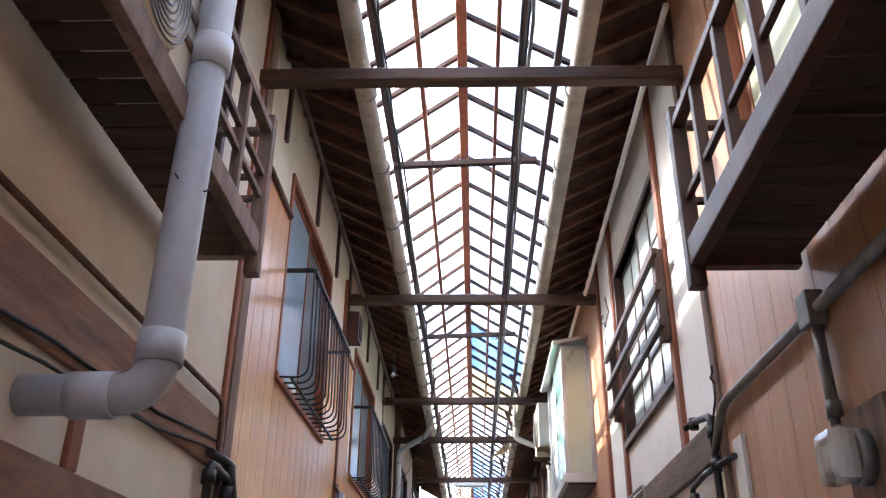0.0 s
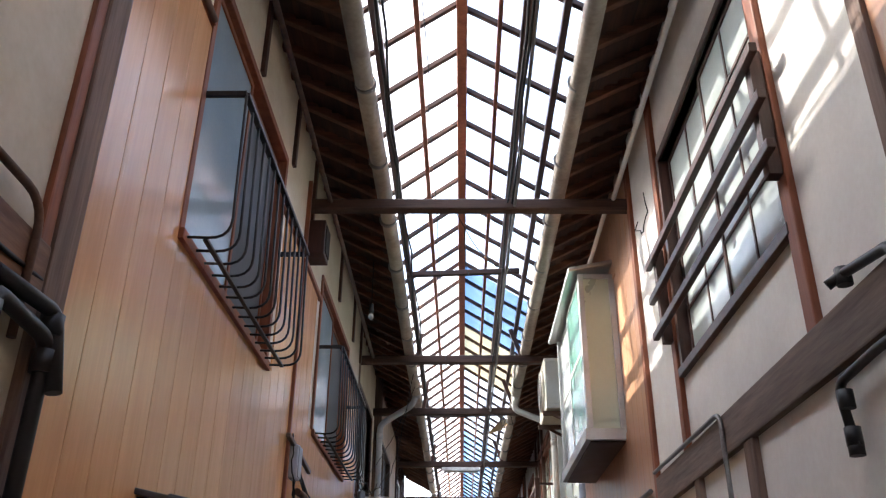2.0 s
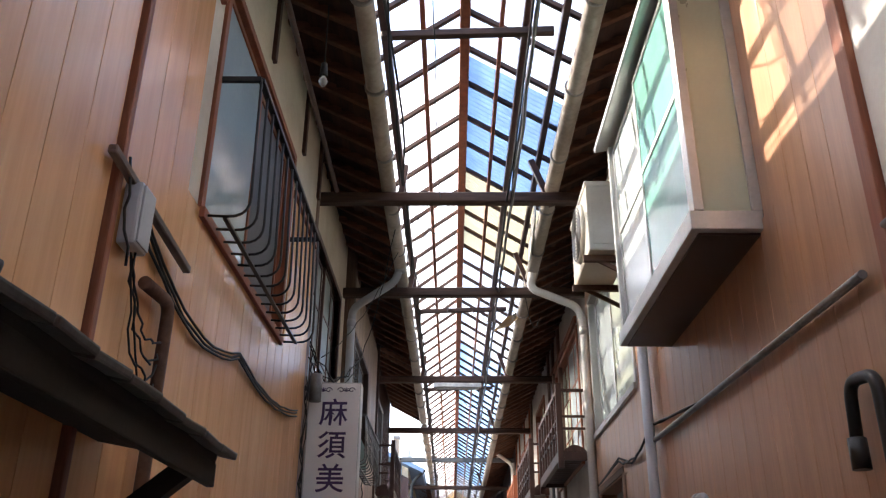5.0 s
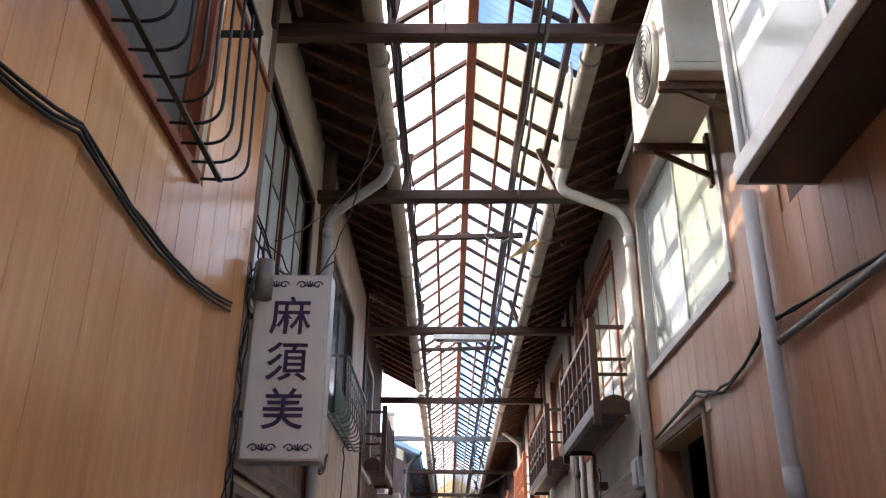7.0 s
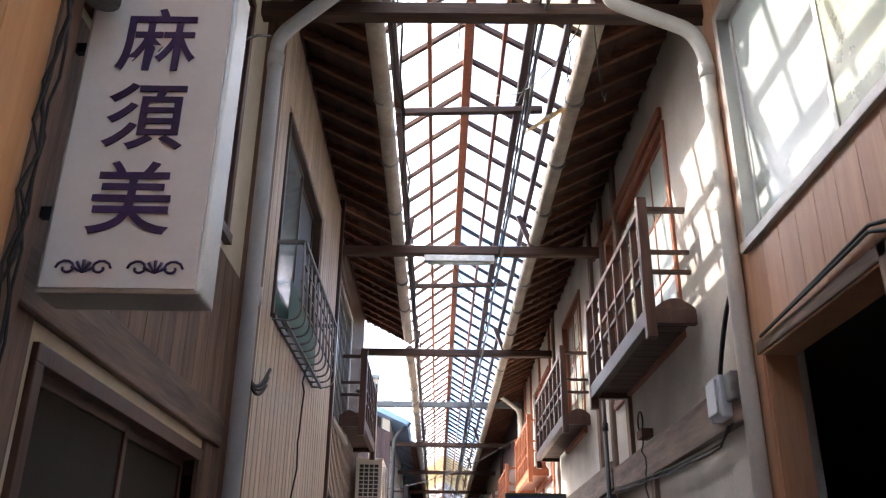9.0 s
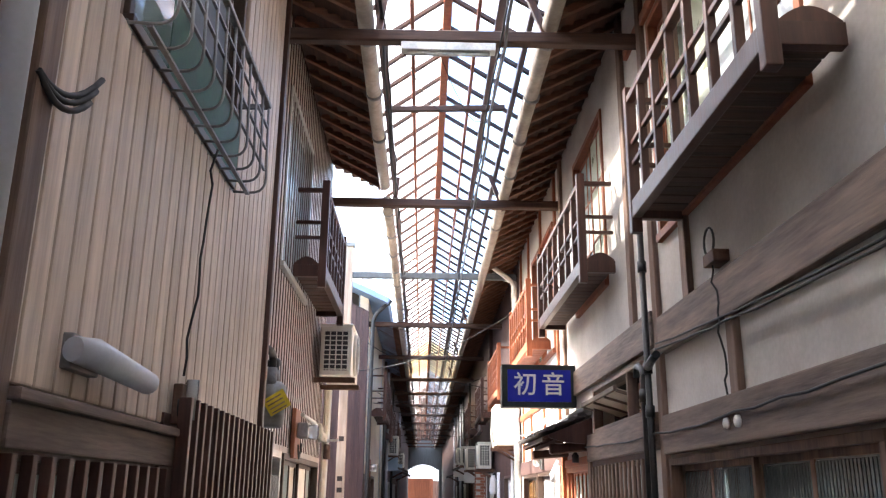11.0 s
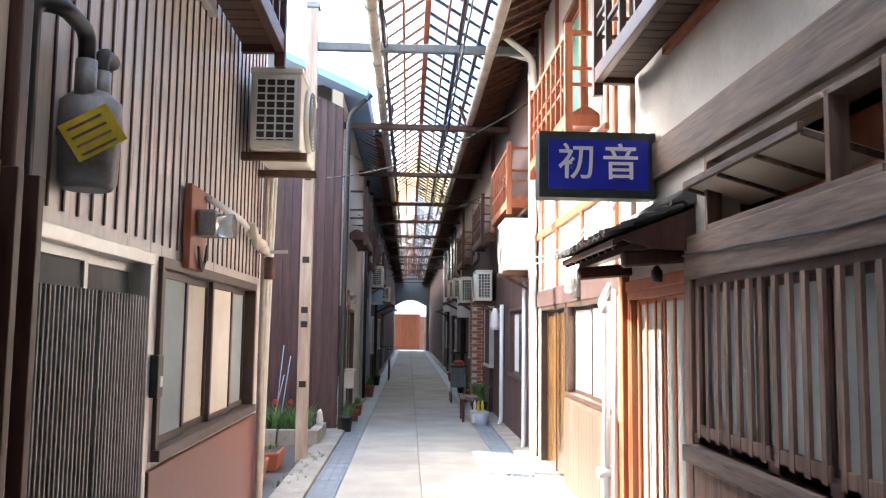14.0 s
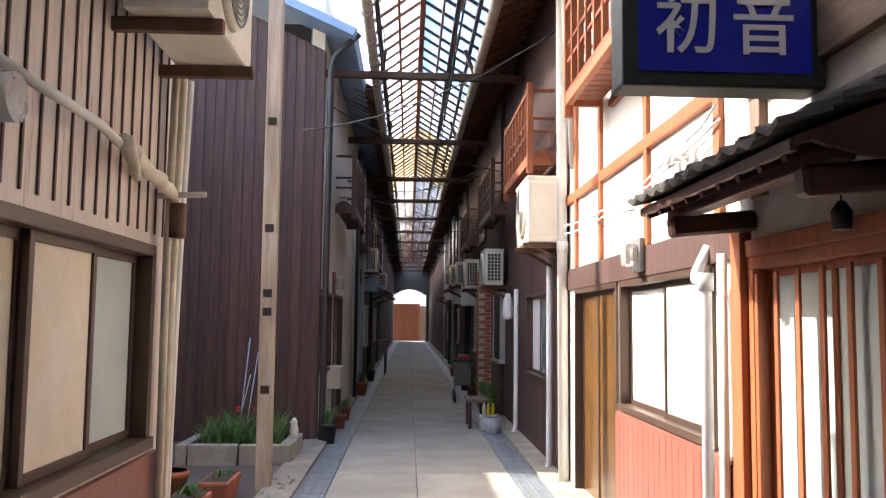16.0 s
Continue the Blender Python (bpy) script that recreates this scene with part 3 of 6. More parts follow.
def window(side, x, y0, y1, z0, z1, frame_mat, pane_mats, rows=1, fw=0.045, label="", inset=0.03, cols=1, kind="window"):
    """A sliding window or door in an opening: outer frame, sashes with panes and glazing bars."""
    count[kind] += 1
    w = thing("%s_%d" % (kind, count[kind]), label, kind, kind="structure")
    a, b = x - side * 0.018, x + side * 0.07
    part("frame_head", box(B(), a, b, y0 - fw, y1 + fw, z1, z1 + fw, 0.004), frame_mat, w)
    part("frame_sill", box(B(), x - side * 0.035, b, y0 - fw, y1 + fw, z0 - fw, z0, 0.004), frame_mat, w)
    part("frame_jamb", box(B(), a, b, y0 - fw, y0, z0, z1, 0.004), frame_mat, w)
    part("frame_jamb", box(B(), a, b, y1, y1 + fw, z0, z1, 0.004), frame_mat, w)
    n = len(pane_mats)
    sw = (y1 - y0) / n
    for i, pm in enumerate(pane_mats):
        off = x + side * (inset + 0.028 * (i % 2))
        ya, yb = y0 + i * sw - (0.015 if i else 0), y0 + (i + 1) * sw
        bm = B()
        s = 0.032
        for q in ((ya, ya + s, z0, z1), (yb - s, yb, z0, z1), (ya + s, yb - s, z0, z0 + s), (ya + s, yb - s, z1 - s, z1)):
            box(bm, off - 0.012, off + 0.012, *q, 0.002)
        sash = part("sash", bm, frame_mat, w)
        part("pane", box(B(), off - 0.003, off + 0.003, ya + s, yb - s, z0 + s, z1 - s), pm, sash)
        for r in range(1, rows):
            zz = z0 + (z1 - z0) * r / rows
            part("glazing_bar", box(B(), off - 0.01, off + 0.01, ya + s, yb - s, zz - 0.009, zz + 0.009), frame_mat, sash)
        for c in range(1, cols):
            yy = ya + (yb - ya) * c / cols
            part("glazing_bar", box(B(), off - 0.0092, off + 0.0092, yy - 0.009, yy + 0.009, z0 + s, z1 - s), frame_mat, sash)
    return w


def slats(w, side, x, y0, y1, z0, z1, step, width, depth, mat, name="slat"):
    me = mesh_of(box(B(), x - side * depth, x, 0, width, z0, z1, 0.003), name, mat)
    n = int((y1 - y0) / step)
    for i in range(n + 1):
        place(name, me, w, 0, y0 + i * (y1 - y0 - width) / max(n, 1), 0)


def guard(side, x, y0, y1, z0, z1, depth, n, mat, label, extra=()):
    """A window guard of bent iron bars with a basket bottom."""
    g = thing("window_guard", label, "window guard", "iron window guards")
    s = -side
    part("top_rail", bar(B(), (x + s * depth, y0, z1), (x + s * depth, y1, z1), 0.03, 0.022, 0.003), mat, g)
    part("foot_rail", bar(B(), (x + s * 0.01, y0, z0), (x + s * 0.01, y1, z0), 0.02, 0.03, 0.003), mat, g)
    part("lower_rail", bar(B(), (x + s * depth * 0.55, y0, z0 - 0.012), (x + s * depth * 0.55, y1, z0 - 0.012), 0.02, 0.012), mat, g)
    for h in extra:
        part("middle_rail", bar(B(), (x + s * depth, y0, h), (x + s * depth, y1, h), 0.012, 0.012), mat, g)
    for yy in (y0, y1):
        part("bracket", bar(B(), (x, yy, z1), (x + s * depth, yy, z1), 0.02, 0.025), mat, g)
    line = bend([(x, 0, z0), (x + s * (depth + 0.015), 0, z0 - 0.01), (x + s * depth, 0, z1)], 0.12)
    me = mesh_of(tube(B(), line, 0.0065, 6), "bar", mat)
    for i in range(n):
        place("bar", me, g, 0, y0 + (y1 - y0) * i / (n - 1), 0)
    return g


def balcony(side, xw, xo, y0, y1, z0, z1, mat, label, steps=6, mids=2):
    """A shallow wooden balcony: joist frame, floor boards, posts, slats and rails."""
    g = thing("balcony", label, "balcony", "wooden balconies")
    s = 0.05
    lo, hi = min(xw, xo), max(xw, xo)
    part("front_beam", box(B(), xo - 0.025, xo + 0.025, y0, y1, z0, z0 + 0.1, 0.006), mat, g)
    for yy in (y0, y1 - s):
        part("end_beam", box(B(), lo + 0.026, hi - 0.026, yy, yy + s, z0, z0 + 0.09, 0.005), mat, g)
        part("end_rail", box(B(), lo + 0.026, hi - 0.026, yy + 0.005, yy + s - 0.005, z1 - 0.03, z1, 0.004), mat, g)
        for k in range(mids):
            zz = z0 + (z1 - z0) * (0.42 + 0.17 * k)
            part("end_rail", box(B(), lo + 0.026, hi - 0.026, yy + 0.012, yy + s - 0.012, zz, zz + 0.025, 0.003), mat, g)
        bm = B()
        pts = [(lo + 0.03 + (hi - lo - 0.06) * i / 10, z0 + 0.1 + 0.055 * math.sin(math.pi * i / 10)) for i in range(11)]
        f1 = [bm.verts.new((px, yy + 0.01, pz)) for px, pz in pts] + [bm.verts.new((pts[-1][0], yy + 0.01, z0 + 0.08)), bm.verts.new((pts[0][0], yy + 0.01, z0 + 0.08))]
        face = bm.faces.new(f1)
        ex = bmesh.ops.extrude_face_region(bm, geom=[face])
        bmesh.ops.translate(bm, vec=(0, 0.03, 0), verts=[v for v in ex["geom"] if isinstance(v, bmesh.types.BMVert)])
        part("curved_board", bm, mat, g)
        part("post", box(B(), xo - 0.03, xo + 0.03, yy - 0.004, yy + s + 0.004, z0 - 0.08, z1 + 0.06, 0.006), mat, g)
    part("top_rail", box(B(), xo - 0.024, xo + 0.024, y0, y1, z1 - 0.04, z1, 0.005), mat, g)
    for k in range(mids):
        zz = z0 + (z1 - z0) * (0.42 + 0.17 * k)
        part("middle_rail", box(B(), xo - 0.012, xo + 0.012, y0 + s, y1 - s, zz, zz + 0.025, 0.003), mat, g)
    me = mesh_of(box(B(), xo - 0.02, xo + 0.02, -0.018, 0.018, z0 + 0.1, z1 - 0.04, 0.004), "slat", mat)
    for i in range(1, steps):
        place("slat", me, g, 0, y0 + (y1 - y0) * i / steps, 0)
    me = mesh_of(box(B(), lo + 0.03, hi - 0.03, 0.003, 0.117, z0 + 0.04, z0 + 0.06, 0.003), "floor_board", m_beam if mat in (m_brown, m_timber_z) else m_red)
    n = int((y1 - y0 - 2 * s) / 0.12)
    for i in range(n):
        place("floor_board", me, g, 0, y0 + s + i * (y1 - y0 - 2 * s) / n, 0)
    return g


def air_conditioner(side, xw, depth, y0, y1, z0, z1, label, brackets=True, braced=True, grid=True):
    g = thing("air_conditioner", label, "air conditioner", "outdoor air conditioner units")
    s = -side
    xi, xo = xw + s * 0.09, xw + s * (0.09 + depth)
    part("casing", box(B(), xi, xo, y0, y1, z0, z1, 0.015), m_case, g)
    part("lid", box(B(), xi - s * 0.006, xo + s * 0.008, y0 - 0.006, y1 + 0.006, z1 - 0.03, z1 + 0.008, 0.008), m_case, g)
    cy, cz, r = y0 + (y1 - y0) * 0.42, (z0 + z1) / 2, (z1 - z0) * 0.42
    gr = part("fan_grille", tube(B(), [(xo, cy, cz), (xo + s * 0.03, cy, cz)], [r, r * 0.94], 28), m_case, g)
    for k in range(1, 9):
        ring = [(xo + s * 0.034, cy + r * k / 9 * math.cos(a), cz + r * k / 9 * math.sin(a)) for a in [2 * math.pi * i / 24 for i in range(25)]]
        part("ring", tube(B(), ring, 0.004, 5, False), m_steel, gr)
    # coil grid on the end that faces up the lane
    end = part("coil_grille", box(B(), min(xi, xo) + 0.03, max(xi, xo) - 0.03, y0 - 0.004, y0 + 0.004, z0 + 0.05, z1 - 0.06), m_black if grid else m_case, g, "slotted side grille")
    for k in range(9 if grid else 0):
        zz = z0 + 0.06 + (z1 - z0 - 0.12) * k / 8
        part("slot_bar", box(B(), min(xi, xo) + 0.03, max(xi, xo) - 0.03, y0 - 0.012, y0 - 0.002, zz - 0.004, zz + 0.004), m_case, end)
    for k in range(5 if grid else 0):
        xx = min(xi, xo) + 0.035 + (abs(xo - xi) - 0.07) * k / 4
        part("slot_bar", box(B(), xx - 0.005, xx + 0.005, y0 - 0.0125, y0 - 0.002, z0 + 0.05, z1 - 0.06), m_case, end)
    for yy in (y0 + 0.1, y1 - 0.1) if brackets else ():
        part("bracket_arm", box(B(), xw, xo + s * 0.03, yy - 0.02, yy + 0.02, z0 - 0.05, z0 - 0.002, 0.004), m_rust, g)
        if braced:
            part("bracket_brace", bar(B(), (xw, yy, z0 - 0.2), (xo - s * 0.08, yy, z0 - 0.04), 0.02, 0.03), m_rust, g)
        part("bracket_plate", box(B(), xw, xw + s * 0.02, yy - 0.025, yy + 0.025, z0 - 0.26, z0 + 0.06), m_rust, g)
    part("valve_cover", box(B(), xi + s * 0.08, xi + s * 0.2, y1, y1 + 0.05, z0 + 0.06, z0 + 0.24, 0.01), m_case, g)
    return g


def pipe(name, pts, r, mat, label, category="pipe", round_by=0.1, collars=()):
    g = thing(name, label, category)
    line = bend(pts, round_by)
    part("run", tube(B(), line, r, 14), mat, g)
    for p, q in collars:
        part("collar", tube(B(), [p, q], r * 1.14, 14), mat, g)
    return g


def cable(pts, label="thin black cable along the wall", r=0.007, mat=None):
    return solo("cable", tube(B(), pts, r, 6), mat or m_cable, label, "cable", "loose cables")


def timber(x0, x1, y0, y1, z0, z1, mat, label="weathered timber on the plaster wall"):
    n = max(2, int(max(y1 - y0, z1 - z0) / 0.25))
    bm = box(B(), x0, x1, y0, y1, z0, z1, 0.008)
    return solo("trim", bm, mat, label, "timber", kind="structure")


def words(parent, text, size, m, mat, name="lettering"):
    cu = bpy.data.curves.new(name, "FONT")
    cu.body, cu.size, cu.extrude, cu.align_x, cu.align_y = text, size, 0.002, "CENTER", "CENTER"
    cu.offset = size * 0.009
    tmp = new("tmp", cu)
    bpy.context.view_layer.update()
    me = bpy.data.meshes.new_from_object(tmp.evaluated_get(bpy.context.evaluated_depsgraph_get()))
    bpy.data.objects.remove(tmp)
    me.materials.clear()
    me.materials.append(mat)
    ob = new(name, me)
    ob.parent = parent
    ob.matrix_basis = m
    return ob


def leaf_tuft(bm, x, y, z, n, h, spread, seed, wide=0.006):
    rnd = random.Random(seed)
    for i in range(n):
        a, r = rnd.uniform(0, 6.3), rnd.uniform(0, spread) ** 1
        bx, by = x + r * math.cos(a), y + r * math.sin(a)
        hh = h * rnd.uniform(0.5, 1.1)
        dx, dy = rnd.uniform(-0.5, 0.5) * hh, rnd.uniform(-0.5, 0.5) * hh
        px, py = -math.sin(a) * wide, math.cos(a) * wide
        prev = None
        for k in range(4):
            t = k / 3
            c = Vector((bx + dx * t * t, by + dy * t * t, z + hh * (t - 0.25 * t * t)))
            wv = (1 - t) + 0.05
            cur = (bm.verts.new(c + Vector((px, py, 0)) * wv), bm.verts.new(c - Vector((px, py, 0)) * wv))
            if prev:
                bm.faces.new((prev[0], prev[1], cur[1], cur[0]))
            prev = cur


def pot(x, y, r, h, label, leaves=40, lh=0.2, mat=None, seed=1, long=None):
    g = thing("flower_pot", label, "flower pot", at=(0, 0, GROUND))
    if long:
        bm = box(B(), x - r, x + r, y - long, y + long, 0.0, h, 0.02)
        for v in bm.verts:
            if v.co.z < h * 0.5:
                v.co.x = x + (v.co.x - x) * 0.75
                v.co.y = y + (v.co.y - y) * 0.85
        part("body", bm, mat or m_terra, g)
        part("soil", box(B(), x - r + 0.025, x + r - 0.025, y - long + 0.025, y + long - 0.025, h - 0.01, h + 0.004), m_soil, g)
    else:
        part("body", tube(B(), [(x, y, 0.0), (x, y, h * 0.8), (x, y, h * 0.8), (x, y, h), (x, y, h), (x, y, h - 0.03)], [r * 0.68, r * 0.92, r, r, r * 0.88, r * 0.86], 20), mat or m_terra, g)
        part("soil", tube(B(), [(x, y, h - 0.04), (x, y, h - 0.02)], r * 0.85, 16), m_soil, g)
    if leaves:
        bm = B()
        leaf_tuft(bm, x, y, h - 0.02, leaves, lh, r * 0.8 if not long else r * 0.9, seed, 0.012)
        part("foliage", bm, m_leaf, g)
    return g


# ---- left side, from the entry on ----
X = LX
for y in (0.6, 2.45):
    timber(X - 0.01, X + 0.02, y, y + 0.08, 2.09, 2.37, m_red)
timber(X - 0.01, X + 0.025, -3.9, 3.96, 2.37, 2.6, m_warmbeam, "heavy knotty brown beam along the plaster wall")
timber(X - 0.01, X + 0.02, -3.9, 3.96, 1.9, 2.09, m_warmbeam, "heavy brown beam along the plaster wall")
timber(X - 0.03, X + 0.03, 3.96, 4.09, 0, 5.2, m_timber_z, "reddish brown corner post between two houses")
timber(X - 0.03, X + 0.02, 3.9, 3.96, 2.5, 5.2, m_red, "thin reddish post")
balcony(-1, X, -0.91, 0.3, 3.13, 3.08, 3.72, m_timber_z, "brown wooden balcony on the plaster wall", 7)
window(-1, X, 1.45, 3.35, 3.35, 4.75, m_brown, [m_glass, m_glass], 2, label="brown wooden balcony window with grey glass")
air_conditioner(-1, X + 0.02, 0.2, 1.55, 2.2, 3.125, 3.6, "pale air conditioner unit on the balcony floor", False)
pipe("drain_pipe", [(-0.85, 2.16, 4.87), (-0.86, 2.16, 2.225), (-1.3, 2.16, 2.225)], 0.057, m_pvc, "thick grey plastic drain pipe bending into the wall", round_by=0.11,
     collars=[((-0.859, 2.16, 2.31), (-0.859, 2.16, 2.4)), ((-0.85, 2.16, 3.3), (-0.85, 2.16, 3.42)), ((-0.96, 2.16, 2.225), (-1.08, 2.16, 2.225))])
cable(sag((-0.785, 2.16, 2.86), (-0.88, 2.1, 2.88), 0.03, 6), "thin wire tied round a drain pipe", 0.003)
cable(sag((X + 0.03, -2, 2.44), (X + 0.03, 3.95, 2.5), 0.12, 20, 0.01), "sagging black cable below a beam")
cable(sag((X + 0.03, -2, 2.38), (X + 0.03, 3.95, 2.46), 0.15, 20, 0.01), "sagging black cable below a beam")
pipe("conduit", [(X + 0.035, -3, 2.66), (X + 0.035, 3.85, 2.68), (X + 0.035, 3.85, 2.3)], 0.012, m_rust, "thin brown conduit along a beam")
g = thing("gas_pipe_cluster", "black iron gas pipe elbows beside a corner post", "gas pipe")
part("riser", tube(B(), bend([(X + 0.06, 3.98, 0.035), (X + 0.06, 3.98, 2.34), (X + 0.06, 3.68, 2.36), (X + 0.06, 3.68, 2.12)], 0.05), 0.022, 10), m_black, g)
part("branch", tube(B(), bend([(X + 0.06, 3.66, 2.4), (X + 0.06, 3.99, 2.42), (X + 0.1, 3.99, 2.2)], 0.05), 0.022, 10), m_black, g)
for p in ((3.68, 2.3), (3.98, 2.28), (3.68, 2.16), (3.98, 2.38)):
    part("joint", tube(B(), [(X + 0.06, p[0], p[1] - 0.03), (X + 0.06, p[0], p[1] + 0.03)], 0.032, 10), m_black, g)

# first panelled house
X = LX - 0.02
window(-1, X, 4.98, 6.6, 3.18, 4.55, m_red, [m_skyglass, m_slate], 1, 0.05, "tall window in a reddish brown frame, bluish glass")
guard(-1, X, 4.98, 6.62, 3.16, 3.88, 0.2, 14, m_black, "black iron guard below a tall window")
pipe("wall_rail", [(X + 0.03, 4.1, 4.24), (X + 0.03, 4.9, 4.24)], 0.016, m_rust, "thin brown rail at the top of the panelling")
timber(X - 0.01, X + 0.03, 4.09, 4.93, 4.23, 4.27, m_red, "reddish strip capping the panelling")
timber(X - 0.01, X + 0.03, 6.66, 8.22, 4.23, 4.27, m_red, "reddish strip capping the panelling")
timber(X - 0.01, X + 0.03, 10.13, 11.05, 4.23, 4.27, m_red, "reddish strip capping the panelling")
for y in (4.6, 5.8, 6.8, 7.6, 9.2, 10.3, 11.0):
    timber(X - 0.01, X + 0.025, y, y + 0.06, 4.66, 5.2, m_brown, "brown post on the cream plaster band")
timber(X - 0.02, X + 0.03, 7.42, 7.46, 0, 4.9, m_red, "reddish strip between two panelled houses")
g = thing("wall_cabinet", "small brown wooden box under the eave", "box")
part("body", box(B(), X, X + 0.14, 7.5, 7.72, 4.32, 4.6, 0.006), m_brown, g)
part("front", box(B(), X + 0.14, X + 0.15, 7.53, 7.69, 4.35, 4.57, 0.003), m_dark, g)
# tiled porch roof
g = thing("porch_roof", "low porch roof of dark old layered tiles", "roof")
# deck in near-black: deep shade below the tiles is put into its colour
part("deck", bar(B(), (X, 6.3, 2.1), (-0.86, 6.3, 2.03), 2.7, 0.03), m_dark, g)
rnd = random.Random(3)
for i in range(15):
    yy = 5.02 + i * 0.185
    for j in range(3):
        bm = box(B(), -0.095, 0.095, -0.093, 0.093, -0.011, 0.011, 0.006)
        for v in bm.verts:
            v.co.z += 0.02 * math.cos(v.co.y * 17) - 0.01
        tile = part("tile", bm, m_tile, g)
        tile.matrix_basis = pose(-0.9 - 0.12 * j, yy + rnd.uniform(-0.01, 0.01), 2.075 + 0.026 * j + rnd.uniform(-0.008, 0.008), rnd.uniform(-3, 3), 12, rnd.uniform(-4, 4))
part("fascia", box(B(), -0.885, -0.86, 4.96, 7.66, 1.95, 2.02, 0.005), m_dark, g)
for yy in (5.05, 7.5):
    part("bracket", bar(B(), (X, yy, 1.7), (-0.9, yy, 1.98), 0.05, 0.06), m_dark, g)
# wires and stick on the second panelled house
X2 = X + 0.018
g = thing("wooden_stick", "dark wooden stick tied across the panelling", "stick")
part("stick", bar(B(), (X2 + 0.02, 7.32, 2.92), (X2 + 0.03, 8.12, 2.84), 0.03, 0.03, 0.004), m_timber_y, g)
part("tie", tube(B(), sag((X2 + 0.03, 7.45, 2.96), (X2 + 0.04, 7.5, 2.6), 0.0, 6, 0.012, 3), 0.005, 5), m_cable, g)
g = thing("junction_box", "small grey plastic junction box on the panelling", "junction box")
part("body", box(B(), X2, X2 + 0.06, 7.5, 7.62, 2.68, 2.9, 0.01), m_pvc, g)
part("cover", box(B(), X2 + 0.06, X2 + 0.068, 7.51, 7.61, 2.69, 2.89, 0.003), m_pvc, g)
pipe("wall_pipe", [(X2 + 0.03, 7.72, 2.63), (X2 + 0.03, 7.98, 2.65), (X2 + 0.03, 7.96, 1.2)], 0.024, m_rust, "rusty bent pipe on the panelling", round_by=0.06)
for k in range(4):
    cable(sag((X2 + 0.03, 7.58, 2.68), (X2 + 0.03, 7.95, 2.5 - 0.05 * k), 0.12 + 0.03 * k, 12, 0.012, k), "tangled thin wires below a junction box", 0.004)
for k in range(3):
    pts = sag((X2 + 0.012, 7.62, 2.9 - 0.03 * k), (X2 + 0.012, 9.1, 2.8 - 0.012 * k), 0.16, 10, 0.004, k)[:-1] + sag((X2 + 0.012, 9.1, 2.8 - 0.012 * k), (X2 + 0.012, 10.75, 2.9 - 0.02 * k), 0.08, 12, 0.004, k + 5)
    cable(pts, "black cable draped along the panelling", 0.006)
window(-1, X, 8.32, 10.04, 3.2, 4.45, m_red, [m_skyglass, m_slate], 1, 0.05, "tall window in a reddish brown frame, bluish glass")
guard(-1, X, 8.32, 10.1, 3.18, 3.88, 0.2, 14, m_black, "black iron guard below a tall window")
# third house: wooden lattice window, sign, dark entry
X = LX - 0.06
window(-1, X, 11.25, 12.9, 3.2, 4.5, m_brown, [m_frost, m_frost, m_frost, m_frost], 3, 0.05, "dark wooden window with frosted panes")
timber(X - 0.01, X + 0.05, 11.05, 11.15, 0, 5.2, m_timber_z, "dark corner post")
timber(X - 0.01, X + 0.03, 11.15, 13.2, 2.25, 2.4, m_timber_y, "dark beam above an entry")
planks(bpy.data.objects["wall_left_third"], -1, X, 11.16, 13.28, 0, 3.1, 0.15, m_timber_z, [(11.35, 12.95, 0, 2.25)], 0.012, 0.004)
# near-black panes: the unlit entry's shade is put into their colour
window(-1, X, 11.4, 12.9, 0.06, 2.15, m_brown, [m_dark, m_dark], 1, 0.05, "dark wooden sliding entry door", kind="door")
pipe("drain_pipe", [(GLX, 12.85, 4.85), (GLX - 0.05, 12.9, 4.7), (X + 0.1, 13.15, 4.5), (X + 0.1, 13.15, 4.3), (X + 0.1, 13.2, 0.04)], 0.04, m_pvc, "grey drain pipe down beside an entry", round_by=0.1,
     collars=[((X + 0.1, 13.15, 4.3), (X + 0.1, 13.15, 4.38)), ((X + 0.1, 13.2, 2.95), (X + 0.1, 13.2, 3.03)), ((GLX, 12.85, 4.78), (GLX, 12.85, 4.95))])
g = thing("shop_sign", "white vertical shop sign with purple brush lettering", "sign")
sx0, sx1, sz0, sz1, sy = -1.215, -0.825, 2.265, 3.205, 11.17
part("case", box(B(), sx0, sx1, sy, sy + 0.13, sz0, sz1, 0.008), m_alu, g, "grey metal case")
face = part("face", box(B(), sx0 + 0.012, sx1 - 0.012, sy - 0.006, sy + 0.002, sz0 + 0.012, sz1 - 0.012), m_signw, g)
for k, ch in enumerate("麻須美"):
    words(face, ch, 0.21, pose((sx0 + sx1) / 2, sy - 0.009, 2.965 - 0.235 * k, 90, 0, 0), m_ink)
for zz in (sz1 - 0.06, sz0 + 0.06):
    for sgn in (-1, 1):
        bm = B()
        cx = (sx0 + sx1) / 2 + sgn * 0.085
        for k, d in ((0, -1), (1, 1)):
            sp = [(cx + d * (0.04 + 0.026 * math.cos(a) * (1 - a / 9)), sy - 0.008, zz + 0.022 * math.sin(a) * (1 - a / 9)) for a in [i * 0.6 for i in range(12)]]
            tube(bm, sp, 0.0035, 5)
        for k in range(5):
            a = math.pi * (0.15 + 0.7 * k / 4)
            tube(bm, [(cx, sy - 0.008, zz - 0.012), (cx + 0.03 * math.cos(a), sy - 0.008, zz - 0.012 + 0.032 * math.sin(a))], [0.002, 0.005], 5)
        part("scroll_ornament", bm, m_ink, face, "purple scroll ornament")
for zz in (2.5, 3.0):
    part("hanger", bar(B(), (-1.28, sy + 0.065, zz), (sx0, sy + 0.065, zz), 0.02, 0.03), m_black, g)
